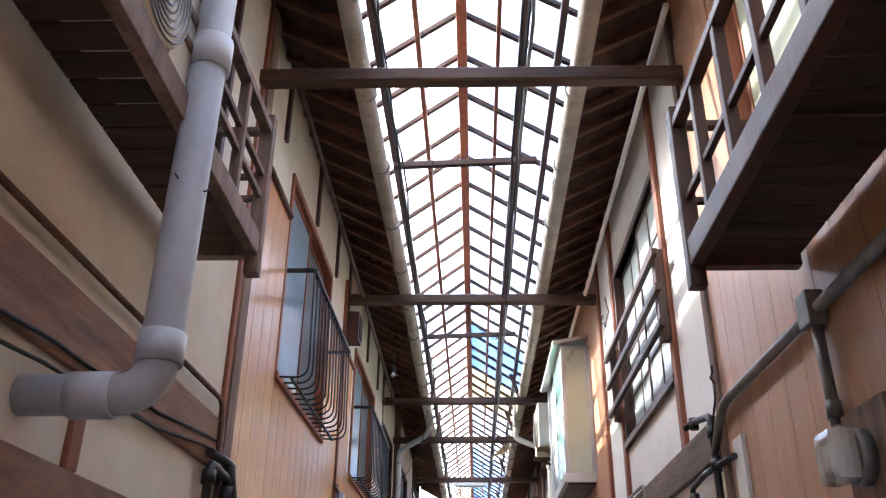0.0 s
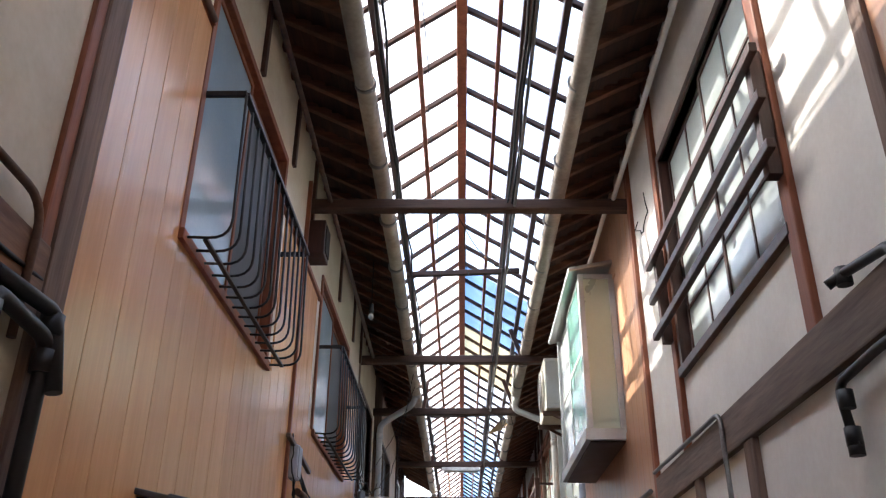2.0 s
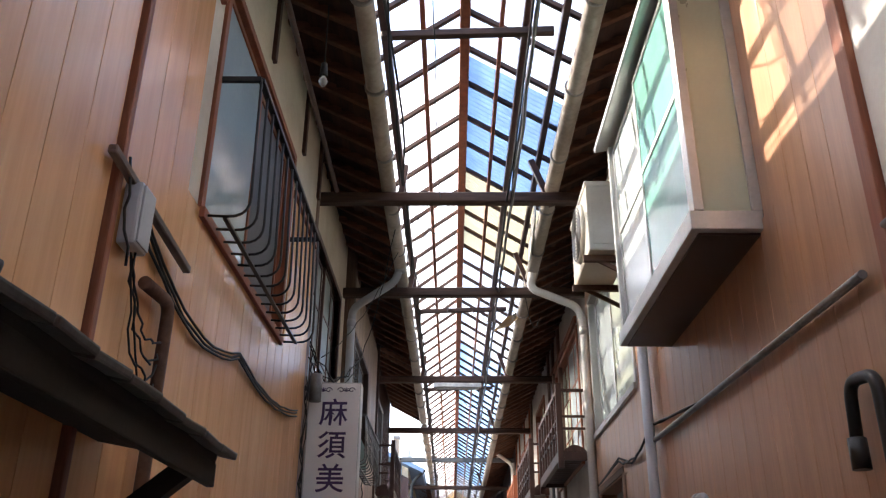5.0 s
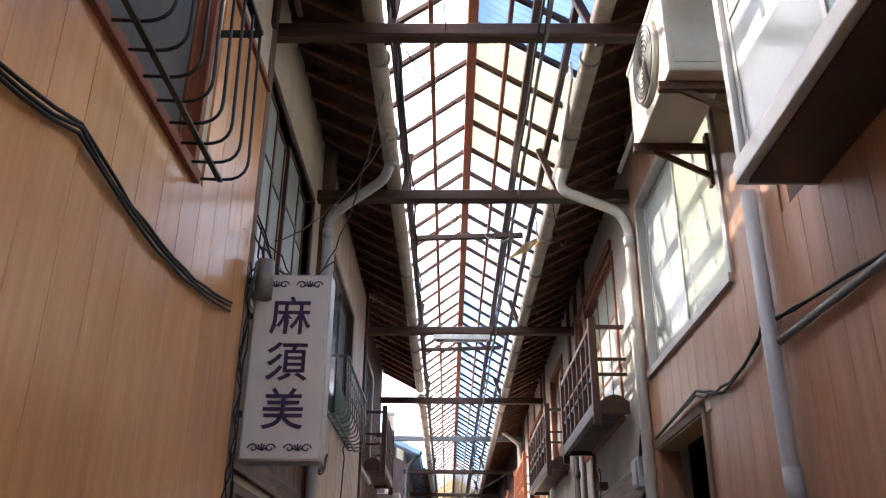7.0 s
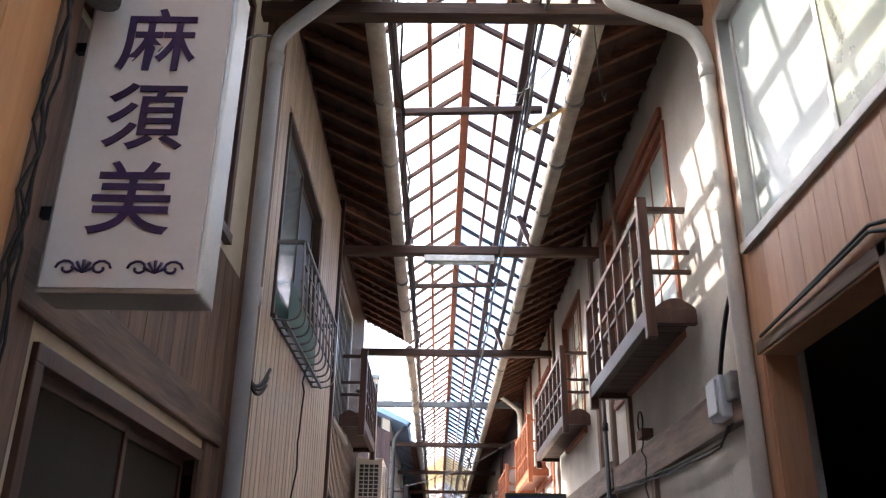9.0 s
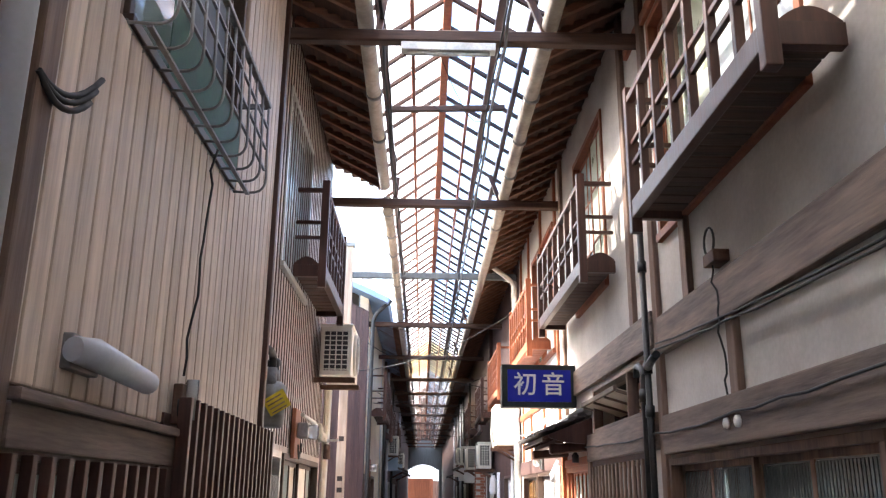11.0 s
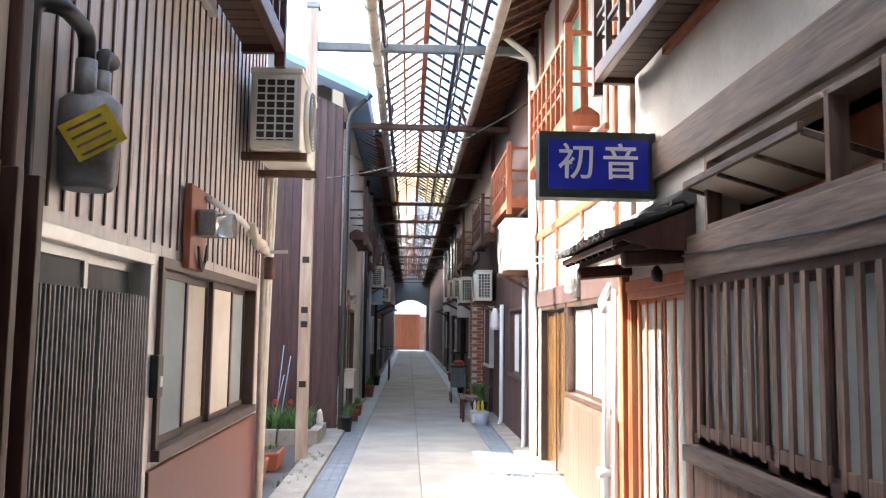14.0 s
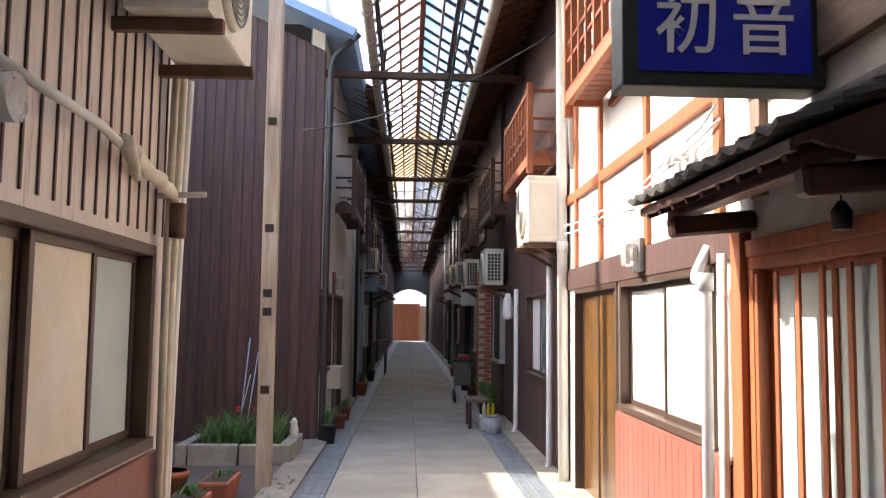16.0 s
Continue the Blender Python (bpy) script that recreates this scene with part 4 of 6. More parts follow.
g = thing("transformer", "small grey transformer box beside a sign", "electric box")
part("can", tube(B(), [(-1.15, 11.08, 3.04), (-1.15, 11.08, 3.24)], 0.045, 14), m_steel, g)
part("clamp", box(B(), -1.24, -1.15, 11.07, 11.09, 3.12, 3.15), m_black, g)
for k in range(5):
    cable(sag((-1.2, 11.05, 3.3 + 0.05 * k), (-1.15 + 0.05 * k, 11.6 + 0.1 * k, 3.25 + 0.1 * k), 0.05 + 0.05 * k, 12, 0.02, k), "tangled thin wires beside a sign", 0.005)
for k in range(4):
    cable(sag((-1.2, 11.02, 3.2), (-1.21, 11.0 + 0.02 * k, 1.9), -0.02 * k, 14, 0.018, k + 20), "thin wires hanging beside a post", 0.004)
cable(sag((-1.15, 11.2, 3.4), (GLX, 12.4, 4.8), 0.15, 14, 0.01), "thin wire from a sign up to the gutter", 0.004)
cable(sag((-1.0, 11.4, 3.25), (GLX, 11.9, 4.8), 0.3, 14, 0.01), "thin wire from a sign up to the gutter", 0.004)

# boarded house: rounded upright boards, shed front, basket guard
X = LX - 0.02
w4 = bpy.data.objects["wall_left_boarded"]
planks(w4, -1, X, 13.38, 16.6, 1.86, 5.1, 0.115, m_board, H_L4, 0.02, 0.013, bevel=0.007)
timber(X - 0.02, X + 0.06, 13.3, 13.4, 0, 5.2, m_timber_z, "weathered corner post")
window(-1, X, 13.95, 15.45, 3.14, 4.45, m_bronze, [m_glass, m_slate], 1, 0.04, "bronze aluminium window with grey glass")
guard(-1, X, 13.9, 15.52, 3.1, 3.58, 0.17, 11, m_steel, "grey steel basket guard below a window", (3.22, 3.34, 3.46))
solo("green_net", box(B(), X + 0.03, X + 0.034, 14.3, 15.5, 3.12, 3.5), material("green_plastic_net", (0.025, 0.09, 0.06), 0.6), "green plastic net behind a basket guard", "net")
g = thing("porch_beam", "weathered wooden lintel shelf over a slatted front", "lintel")
part("shelf", box(B(), X, X + 0.09, 13.4, 14.78, 1.81, 1.84, 0.006), m_timber_y, g)
part("rail", box(B(), X, X + 0.07, 13.4, 14.78, 1.7, 1.807, 0.006), m_timber_y, g)
window(-1, X, 13.42, 14.66, 0.08, 1.68, m_brown, [m_frost, m_frost], 1, 0.04, "slatted wooden shop front with pale panes", kind="door")
g = thing("slatted_screen", "dark brown slatted screen before a pale front", "screen")
slats(g, -1, X + 0.05, 13.42, 14.66, 0.1, 1.69, 0.11, 0.03, 0.03, m_brown)
g = thing("lattice_fence", "dark brown upright lattice on the lower wall", "lattice")
part("backing", box(B(), X + 0.016, X + 0.03, 14.7, 16.58, 0.05, 1.9), m_brown, g)
slats(g, -1, X + 0.075, 14.72, 16.6, 0.05, 1.96, 0.105, 0.032, 0.05, m_brown)
g = thing("wall_lamp", "grey plastic wall lamp on the boards", "lamp")
bm = tube(B(), [(X + 0.06, 13.72, 1.98), (X + 0.085, 13.8, 1.98), (X + 0.085, 14.3, 1.96), (X + 0.06, 14.36, 1.96)], [0.035, 0.045, 0.038, 0.022], 14)
part("shade", bm, m_pvc, g)
part("base", box(B(), X + 0.01, X + 0.05, 13.74, 13.95, 1.93, 2.03, 0.006), m_steel, g)
cable(sag((X + 0.05, 15.0, 3.1), (X + 0.05, 14.85, 2.05), 0.0, 12, 0.012, 2), "thin black cable hanging down the boards", 0.006)
g = thing("hanging_switch", "small switch box hanging on a cable", "switch")
part("body", box(B(), X + 0.03, X + 0.07, 14.78, 14.86, 1.86, 2.02, 0.006), m_rust, g)
part("bulb", tube(B(), [(X + 0.09, 14.84, 1.88), (X + 0.09, 14.84, 2.04)], 0.025, 10), m_clear, g)
cable([(X + 0.06, 14.86 + 0.09 * math.sin(a), 1.94 + 0.09 * math.cos(a)) for a in [i * 0.35 for i in range(15)]], "loop of thin cable beside a switch", 0.005)
g = thing("cable_stubs", "three bent stubs of black cable on a post", "cable")
for k in range(3):
    part("stub", tube(B(), sag((X + 0.06, 13.3, 2.6), (X + 0.1, 13.52 + 0.03 * k, 2.62 + 0.05 * k), 0.06, 8), 0.009, 6), m_cable, g)

timber(X - 0.16, X, 16.605, 16.85, 0, 5.2, m_brown, "dark corner boards at the end of the boarded house")

# ribbed cladding house
X = LX2
slats(w5, -1, X, 16.66, 20.12, 1.93, 5.1, 0.108, 0.013, 0.007, m_brown, "batten")
timber(X - 0.01, X + 0.04, 16.6, 16.66, 0, 5.2, m_brown, "dark strip at the edge of ribbed cladding")
solo("trim", box(B(), X - 0.02, X + 0.02, 17.86, 20.12, 0.03, 1.06, 0.006), m_dado, "reddish brown painted dado below a window", "panel", kind="structure")
me = mesh_of(box(B(), X + 0.02, X + 0.026, 0, 0.006, 0.05, 1.04), "groove_strip", m_red)
dado = bpy.data.objects["trim"]
d = window(-1, X, 16.74, 17.78, 0.06, 1.84, m_alu, [m_slate, m_slate], 1, 0.045, "silver sliding door with fine vertical slats", kind="door")
for a, b in ((16.8, 17.24), (17.28, 17.74)):
    slats(d, -1, X - 0.0, a, b, 0.4, 1.72, 0.03, 0.011, 0.022, m_steel)
part("threshold", box(B(), X - 0.06, X + 0.05, 16.7, 17.82, 0.03, 0.06), m_alu, d)
window(-1, X, 17.98, 19.95, 1.13, 1.84, m_bronze, [m_frost, m_cream, m_cream, m_frost], 1, 0.045, "wide bronze sliding window with cream and frosted panes")
balcony(-1, X, -0.99, 17.75, 19.25, 3.15, 3.85, m_brown, "reddish brown wooden balcony on ribbed cladding", 7)
window(-1, X, 17.35, 18.55, 3.15, 4.45, m_alu, [m_frost, m_frost], 1, 0.04, "pale aluminium window behind a balcony")
air_conditioner(-1, X - 0.03, 0.29, 19.35, 20.1, 2.63, 3.1, "beige air conditioner unit on wall brackets", True, False)
g = thing("gas_meter", "grey gas meter with a yellow tag on black pipes", "gas meter", at=(-0.03, -0.03, 0.07))
gx, gy = X + 0.105, 17.0
part("supply_pipe", tube(B(), bend([(X + 0.05, 16.72, 0.04), (X + 0.05, 16.72, 2.36), (gx, 16.78, 2.37), (gx, 16.95, 2.36), (gx, 16.95, 2.24)], 0.05), 0.024, 10), m_black, g)
part("outlet_pipe", tube(B(), bend([(gx, 17.06, 2.24), (gx, 17.06, 2.34), (gx, 17.18, 2.34), (X, 17.18, 2.34)], 0.04), 0.022, 10), m_black, g)
bd = part("body", tube(B(), [(gx, gy, 1.92), (gx, gy, 1.94), (gx, gy, 2.06), (gx, gy, 2.07), (gx, gy, 2.17), (gx, gy, 2.2)], [0.065, 0.08, 0.084, 0.092, 0.084, 0.05], 18), m_steel, g)
for yy in (16.95, 17.06):
    part("coupling", tube(B(), [(gx, yy, 2.16), (gx, yy, 2.28)], 0.03, 10), m_steel, g)
tag = part("tag", box(B(), -0.07, 0.07, -0.002, 0.002, -0.055, 0.055), m_yellow, g, "yellow paper tag")
tag.matrix_basis = pose(gx + 0.05, 16.89, 2.06, 4, -33, 18)
for k in range(4):
    bar_ = part("print_line", box(B(), -0.055, 0.045, -0.004, -0.0022, -0.045 + 0.025 * k, -0.038 + 0.025 * k), m_timber_y, tag)
g = thing("meter_board", "orange wooden board with a clear electric meter", "electric meter")
part("board", box(B(), X + 0.012, X + 0.045, 18.22, 18.5, 1.86, 2.23, 0.006), m_orange, g)
part("meter", box(B(), X + 0.045, X + 0.13, 18.3, 18.43, 2.01, 2.13, 0.015), m_steel, g)
part("cover", tube(B(), [(X + 0.13, 18.365, 2.06), (X + 0.2, 18.365, 2.06)], 0.055, 16), m_clear, g)
for k in range(4):
    part("wire", tube(B(), sag((X + 0.06, 18.3, 1.96), (X + 0.06, 18.46, 1.92 + 0.02 * k), 0.05 + 0.02 * k, 8), 0.006, 5), m_cable, g)
g = pipe("wrapped_pipe", [(X + 0.06, 18.45, 2.2), (X + 0.06, 19.2, 2.2), (X + 0.06, 20.05, 2.1)], 0.016, m_pvcw, "pipe to a meter wrapped in pale tape")
rnd = random.Random(8)
wrap = [(X + 0.07 + rnd.uniform(-0.01, 0.01), 19.4 + 0.066 * i, 2.17 - 0.008 * i + (0.03 if i == 0 else 0)) for i in range(11)]
part("tape_wrap", tube(B(), wrap, [0.018, 0.036, 0.03, 0.027, 0.032, 0.027, 0.03, 0.025, 0.028, 0.024, 0.018], 12), m_tape, g, "bulging pale tape")
part("loose_tape", tube(B(), sag((X + 0.08, 19.4, 2.2), (X + 0.1, 19.46, 2.06), 0.0, 5, 0.01), [0.02, 0.03, 0.026, 0.02, 0.022, 0.012], 8), m_tape, g)
for k in range(3):
    pipe("drain_hose", [(X + 0.05 + 0.02 * k, 20.06 + 0.035 * k, 2.6), (X + 0.05 + 0.015 * k, 20.02 + 0.03 * k, 1.9 - 0.1 * k), (X + 0.05, 20.05 + 0.03 * k, 0.04)], 0.016 + 0.004 * (k == 1), m_tape if k < 2 else m_pvcw, "pale hose from an air conditioner to the ground", round_by=0.2)
g = thing("wall_light", "small dark tubular light at the corner", "lamp")
part("tube", tube(B(), [(X + 0.09, 20.02, 1.92), (X + 0.09, 20.02, 2.06)], 0.034, 14), m_rust, g)
part("arm", bar(B(), (X, 20.02, 2.09), (X + 0.2, 20.02, 2.1), 0.03, 0.02), m_pvcw, g)
g = thing("letter_box", "red plastic box beside the door", "box")
part("body", box(B(), X + 0.03, X + 0.2, 17.6, 17.92, 0.45, 0.66, 0.015), m_redp, g)
part("lid", box(B(), X + 0.02, X + 0.215, 17.58, 17.94, 0.66, 0.69, 0.008), m_redp, g)
g = thing("door_bell", "small black intercom beside the door", "intercom")
part("body", box(B(), X + 0.012, X + 0.05, 17.82, 17.89, 1.34, 1.5, 0.006), m_black, g)
part("button", box(B(), X + 0.05, X + 0.054, 17.84, 17.87, 1.38, 1.42), m_pvcw, g)

# courtyard: post, planter, pots
g = thing("wooden_post", "pale weathered wooden post with notches", "post")
part("shaft", box(B(), -1.485, -1.36, 24.14, 24.26, 0, 5.35, 0.008), material("pale_old_post", (0.42, 0.35, 0.28), 0.8, dark=(0.27, 0.2, 0.15), stretch=UP, scale=1.8, bump=0.4, fine=8, stain=0.3), g)
# notches are not cut: thin near-black patches paint their shade
for zz in (0.95, 1.62, 1.78, 2.35, 3.3):
    part("notch", box(B(), -1.46, -1.385, 24.134, 24.141, zz, zz + 0.07), m_dark, g, "dark patch painted as a notch's shade on the post")
part("cap", box(B(), -1.5, -1.34, 24.12, 24.28, 5.35, 5.42, 0.01), m_steel, g)
solo("tie_beam", bar(B(), (-1.36, 24.2, 4.9), (RX2, 24.2, 4.9), 0.08, 0.1, 0.01), m_greywall, "grey painted beam from a post across the lane", "beam", "tie beams of the lane")
pl = thing("raised_planter", "low planter of concrete kerb blocks with green leeks", "planter", at=(-0.03, 0.83, GROUND))
for x0, x1, y0, y1 in ((-2.35, -1.86, 24.55, 24.67), (-1.84, -1.33, 24.55, 24.67), (-2.47, -2.36, 24.55, 25.4), (-1.45, -1.32, 24.69, 25.1), (-1.45, -1.32, 25.12, 25.5)):
    part("block", box(B(), x0, x1, y0, y1, -0.02, 0.2, 0.012), m_kerb, pl)
part("soil", box(B(), -2.36, -1.45, 24.66, 25.5, 0, 0.15), m_soil, pl)
bm = B()
rnd = random.Random(4)
for i in range(90):
    leaf_tuft(bm, rnd.uniform(-2.3, -1.5), rnd.uniform(24.72, 25.45), 0.14, 12, rnd.uniform(0.25, 0.5), 0.07, i, 0.01)
part("leaves", bm, m_leaf, pl, "long thin green leaves")
for k, (x, y, h) in enumerate(((-2.0, 25.3, 1.25), (-1.94, 25.32, 1.1), (-2.05, 25.34, 0.85))):
    part("cane", tube(B(), [(x, y, 0.1), (x + 0.1 + 0.03 * k, y, h)], 0.006, 6), m_bluepaint, pl, "thin pale cane")
for k in range(4):
    bm = B()
    for q in range(5):
        a = q * 1.256
        box(bm, -1.95 + 0.2 * k + 0.02 * math.cos(a) - 0.012, -1.95 + 0.2 * k + 0.02 * math.cos(a) + 0.012, 24.98, 25.0, 0.5 + 0.02 * math.sin(a), 0.524 + 0.02 * math.sin(a))
    if k < 2:
        part("flower", bm, m_redp, pl, "small red flower")
g = solo("garden_ornament", tube(B(), [(-1.41, 26.03, 0.33), (-1.41, 26.03, 0.39), (-1.41, 26.01, 0.46), (-1.41, 25.99, 0.49), (-1.4, 25.95, 0.53)], [0.04, 0.05, 0.035, 0.04, 0.015], 12), m_pvcw, "small pale garden ornament on the planter edge", "ornament")
pot(-2.1, 23.75, 0.16, 0.24, "round terracotta pot with bare soil", 0, seed=2)
pot(-1.68, 23.7, 0.12, 0.2, "long terracotta trough with a few leaves", 16, 0.12, seed=3, long=0.26)
pot(-1.72, 22.85, 0.13, 0.22, "terracotta trough of green leaves", 40, 0.16, seed=4, long=0.2)
pot(-1.8, 22.2, 0.12, 0.22, "terracotta pot of green leaves", 30, 0.16, seed=5)
bm = B()
for i in range(40):
    leaf_tuft(bm, rnd.uniform(-1.45, -1.2), rnd.uniform(22.6, 24.6), GROUND, 5, 0.09, 0.05, 100 + i, 0.006)
solo("weeds", bm, m_leaf, "small green weeds along the kerb", "weeds", kind="stuff")
solo("rain_pipe_stub", tube(B(), bend([(-1.2, 25.45, 0.16), (-1.0, 25.3, 0.16), (-0.98, 25.3, 0.02)], 0.05), 0.03, 10), m_black, "black pipe end bending over the drain", "pipe")
pipe("drain_pipe", [(-0.78, 25.55, 4.72), (-1.08, 25.55, 4.45), (-1.1, 25.55, 0.14), (-1.2, 25.4, 0.1)], 0.035, m_black, "dark drain pipe at the corner of the boarded house", round_by=0.15)

# ---- right side ----
X = RX
wr = bpy.data.objects["wall_right_entry"]
planks(wr, 1, X, -1, 3.98, 0, 4.9, 0.205, m_panel_r, [(1.2, 3.2, 3.3, 4.8)], 0.01, 0.003)
balcony(1, X, 0.8, 0.0, 2.8, 2.87, 3.5, m_brown, "dark brown wooden balcony on panelling", 9, 1)
window(1, X, 1.25, 3.15, 3.35, 4.75, m_red, [m_frost, m_frosty], 2, label="bright frosted window behind a balcony")
pipe("conduit", [(X - 0.04, -2, 2.66), (X - 0.04, 3.9, 2.68), (X - 0.04, 4.1, 2.5)], 0.022, m_steel, "grey conduit along the panelling")
g = thing("conduit_box", "grey conduit tee box on the panelling", "junction box")
part("box", box(B(), X - 0.08, X - 0.015, 2.66, 2.76, 2.62, 2.74, 0.008), m_steel, g)
part("drop", tube(B(), [(X - 0.04, 2.71, 2.62), (X - 0.04, 2.7, 2.28)], 0.02, 10), m_steel, g)
part("collar", tube(B(), [(X - 0.04, 2.7, 2.3), (X - 0.04, 2.7, 2.36)], 0.026, 10), m_steel, g)
g = thing("electric_meter", "clear plastic electric meter on a dark board", "electric meter", at=(0, -0.12, 0))
part("board", box(B(), X - 0.035, X - 0.012, 2.5, 2.82, 1.9, 2.3, 0.004), m_timber_z, g)
part("base", tube(B(), [(X - 0.035, 2.68, 2.15), (X - 0.08, 2.68, 2.15)], 0.085, 18), m_steel, g)
part("cover", box(B(), X - 0.16, X - 0.08, 2.6, 2.76, 2.07, 2.23, 0.03), m_clear, g)
part("dial", box(B(), X - 0.1, X - 0.082, 2.63, 2.73, 2.12, 2.19), m_pvcw, g)
timber(X - 0.03, X + 0.02, 3.97, 4.05, 0, 5.2, m_timber_z, "dark strip between panelling and plaster")
for y in (4.72, 6.6):
    timber(X - 0.03, X + 0.02, y, y + 0.09, 2.66, 5.2, m_red, "reddish upright timber beside a window")
timber(X - 0.03, X + 0.02, 7.42, 7.5, 0, 5.2, m_red, "reddish upright timber between two houses")
timber(X - 0.035, X + 0.02, 4.05, 7.42, 2.48, 2.67, m_timber_y, "grey weathered beam along the white plaster")
timber(X - 0.03, X + 0.02, 5.55, 5.68, 1.6, 2.48, m_timber_z)
timber(X - 0.03, X + 0.02, 6.45, 6.55, 1.6, 2.48, m_timber_z)
timber(X - 0.035, X + 0.02, 4.05, 7.42, 1.8, 2.0, m_timber_y, "grey weathered beam along the white plaster")
window(1, X, 4.84, 6.53, 3.12, 4.5, m_brown, [m_frost, m_frost], 4, 0.05, "wooden window with small frosted panes", cols=2)
g = thing("window_rails", "three wooden guard rails before a window", "window rails")
for zz in (3.35, 3.58, 3.81):
    part("rail", box(B(), X - 0.12, X - 0.085, 4.62, 6.74, zz, zz + 0.045, 0.005), m_brown, g)
for yy in (4.76, 6.64):
    part("bracket", box(B(), X - 0.085, X - 0.03, yy - 0.03, yy + 0.03, 3.3, 3.9, 0.004), m_brown, g)
g = thing("gas_pipe_cluster", "black iron gas pipes and taps on plaster", "gas pipe")
part("riser", tube(B(), bend([(X - 0.045, 4.1, 0.035), (X - 0.045, 4.1, 2.68), (X - 0.045, 4.42, 2.73), (X - 0.09, 4.45, 2.7)], 0.05), 0.018, 10), m_black, g)
part("branch", tube(B(), bend([(X - 0.045, 3.8, 2.42), (X - 0.045, 4.3, 2.44), (X - 0.045, 4.62, 2.42), (X - 0.045, 4.58, 2.22)], 0.06), 0.016, 10), m_black, g)
for yy, zz in ((4.1, 2.44), (4.1, 2.6), (4.58, 2.24), (4.58, 2.36), (4.42, 2.72)):
    part("joint", tube(B(), [(X - 0.045, yy, zz - 0.03), (X - 0.045, yy, zz + 0.03)], 0.026, 10), m_black, g)
part("cap", tube(B(), [(X - 0.045, 4.58, 2.18), (X - 0.045, 4.58, 2.22)], 0.026, 8), m_black, g)
cable(sag((X - 0.04, 3.95, 2.9), (X - 0.04, 4.15, 2.2), -0.1, 12, 0.015, 4), "thin cable looping beside gas pipes", 0.005)
pipe("conduit", [(X - 0.045, 7.4, 2.7), (X - 0.045, 5.9, 2.68), (X - 0.045, 5.9, 2.5), (X - 0.045, 5.88, 1.7)], 0.012, m_steel, "thin grey conduit along a beam")
g = thing("gas_tap", "black gas tap pipe on the plaster", "gas pipe")
part("pipe", tube(B(), bend([(X - 0.05, 7.62, 0.04), (X - 0.05, 7.62, 2.3), (X - 0.05, 7.8, 2.32), (X - 0.05, 7.82, 2.12)], 0.06), 0.021, 10), m_black, g)
part("tap", tube(B(), [(X - 0.05, 7.82, 2.04), (X - 0.05, 7.82, 2.14)], 0.03, 10), m_black, g)
solo("wall_bracket", box(B(), X - 0.06, X - 0.012, 5.05, 5.16, 1.98, 2.12, 0.01), m_black, "small black bracket on the beam", "bracket")
cable(sag((X - 0.02, 7.3, 4.45), (X - 0.02, 6.9, 4.5), 0.18, 10, 0.02, 2), "loop of thin wire on the plaster", 0.004)
solo("notice_board", box(B(), RX - 0.03, RX - 0.011, 3.72, 3.86, 2.1, 2.5, 0.003), m_pvcw, "small pale blank board beside gas pipes", "board")
# panelled part
wp = bpy.data.objects["wall_right_panelled"]
planks(wp, 1, X, 7.52, 13.14, 0, 4.95, 0.18, m_panel_r, H_R2, 0.01, 0.003)
g = thing("bay_window", "white aluminium bay window with green and pale glass", "bay window")
bx, y0, y1, z0, z1 = 0.9, 8.4, 10.06, 3.15, 4.55
part("floor_box", box(B(), bx - 0.02, X, y0 - 0.02, y1 + 0.02, z0, z0 + 0.09, 0.006), m_alu, g)
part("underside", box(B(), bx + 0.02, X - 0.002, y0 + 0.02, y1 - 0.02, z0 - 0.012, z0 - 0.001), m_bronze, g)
bm = bar(B(), (0.82, (y0 + y1) / 2, z1 + 0.02), (X, (y0 + y1) / 2, z1 + 0.1), y1 - y0 + 0.14, 0.035, 0.006)
part("hood", bm, m_alu, g)
for yy in (y0, y1):
    for xx in (bx, X - 0.045):
        part("corner_post", box(B(), xx, xx + 0.045, yy - 0.0225, yy + 0.0225, z0 + 0.09, z1, 0.004), m_alu, g)
    part("end_pane", box(B(), bx + 0.045, X - 0.045, yy - 0.004, yy + 0.004, z0 + 0.09, z1 - 0.03), m_frosty, g, "pale yellowish frosted pane")
    part("end_head", box(B(), bx + 0.045, X - 0.045, yy - 0.02, yy + 0.02, z1 - 0.04, z1), m_alu, g)
mid = (y0 + y1) / 2
for k, (a, b, mt) in enumerate(((y0 + 0.03, mid + 0.02, m_frostg), (mid - 0.02, y1 - 0.03, m_frost))):
    off = bx + 0.012 + 0.022 * k
    s = part("sash", B(), m_alu, g)
    bm = B()
    for q in ((a, a + 0.03, z0 + 0.09, z1 - 0.03), (b - 0.03, b, z0 + 0.09, z1 - 0.03), (a + 0.03, b - 0.03, z0 + 0.09, z0 + 0.12), (a + 0.03, b - 0.03, z1 - 0.06, z1 - 0.03), (a + 0.03, b - 0.03, 3.88, 3.91)):
        box(bm, off - 0.01, off + 0.01, *q, 0.002)
    bm.to_mesh(s.data)
    bm.free()
    part("pane", box(B(), off - 0.003, off + 0.003, a + 0.03, b - 0.03, z0 + 0.12, z1 - 0.06), mt, s)
air_conditioner(1, X - 0.012, 0.29, 10.5, 11.28, 3.99, 4.53, "beige air conditioner unit on rusty wall brackets", grid=False)
window(1, X, 11.14, 12.93, 3.2, 4.48, m_alu, [m_frosty, m_frost], 1, 0.05, "large aluminium window with pale frosted glass")
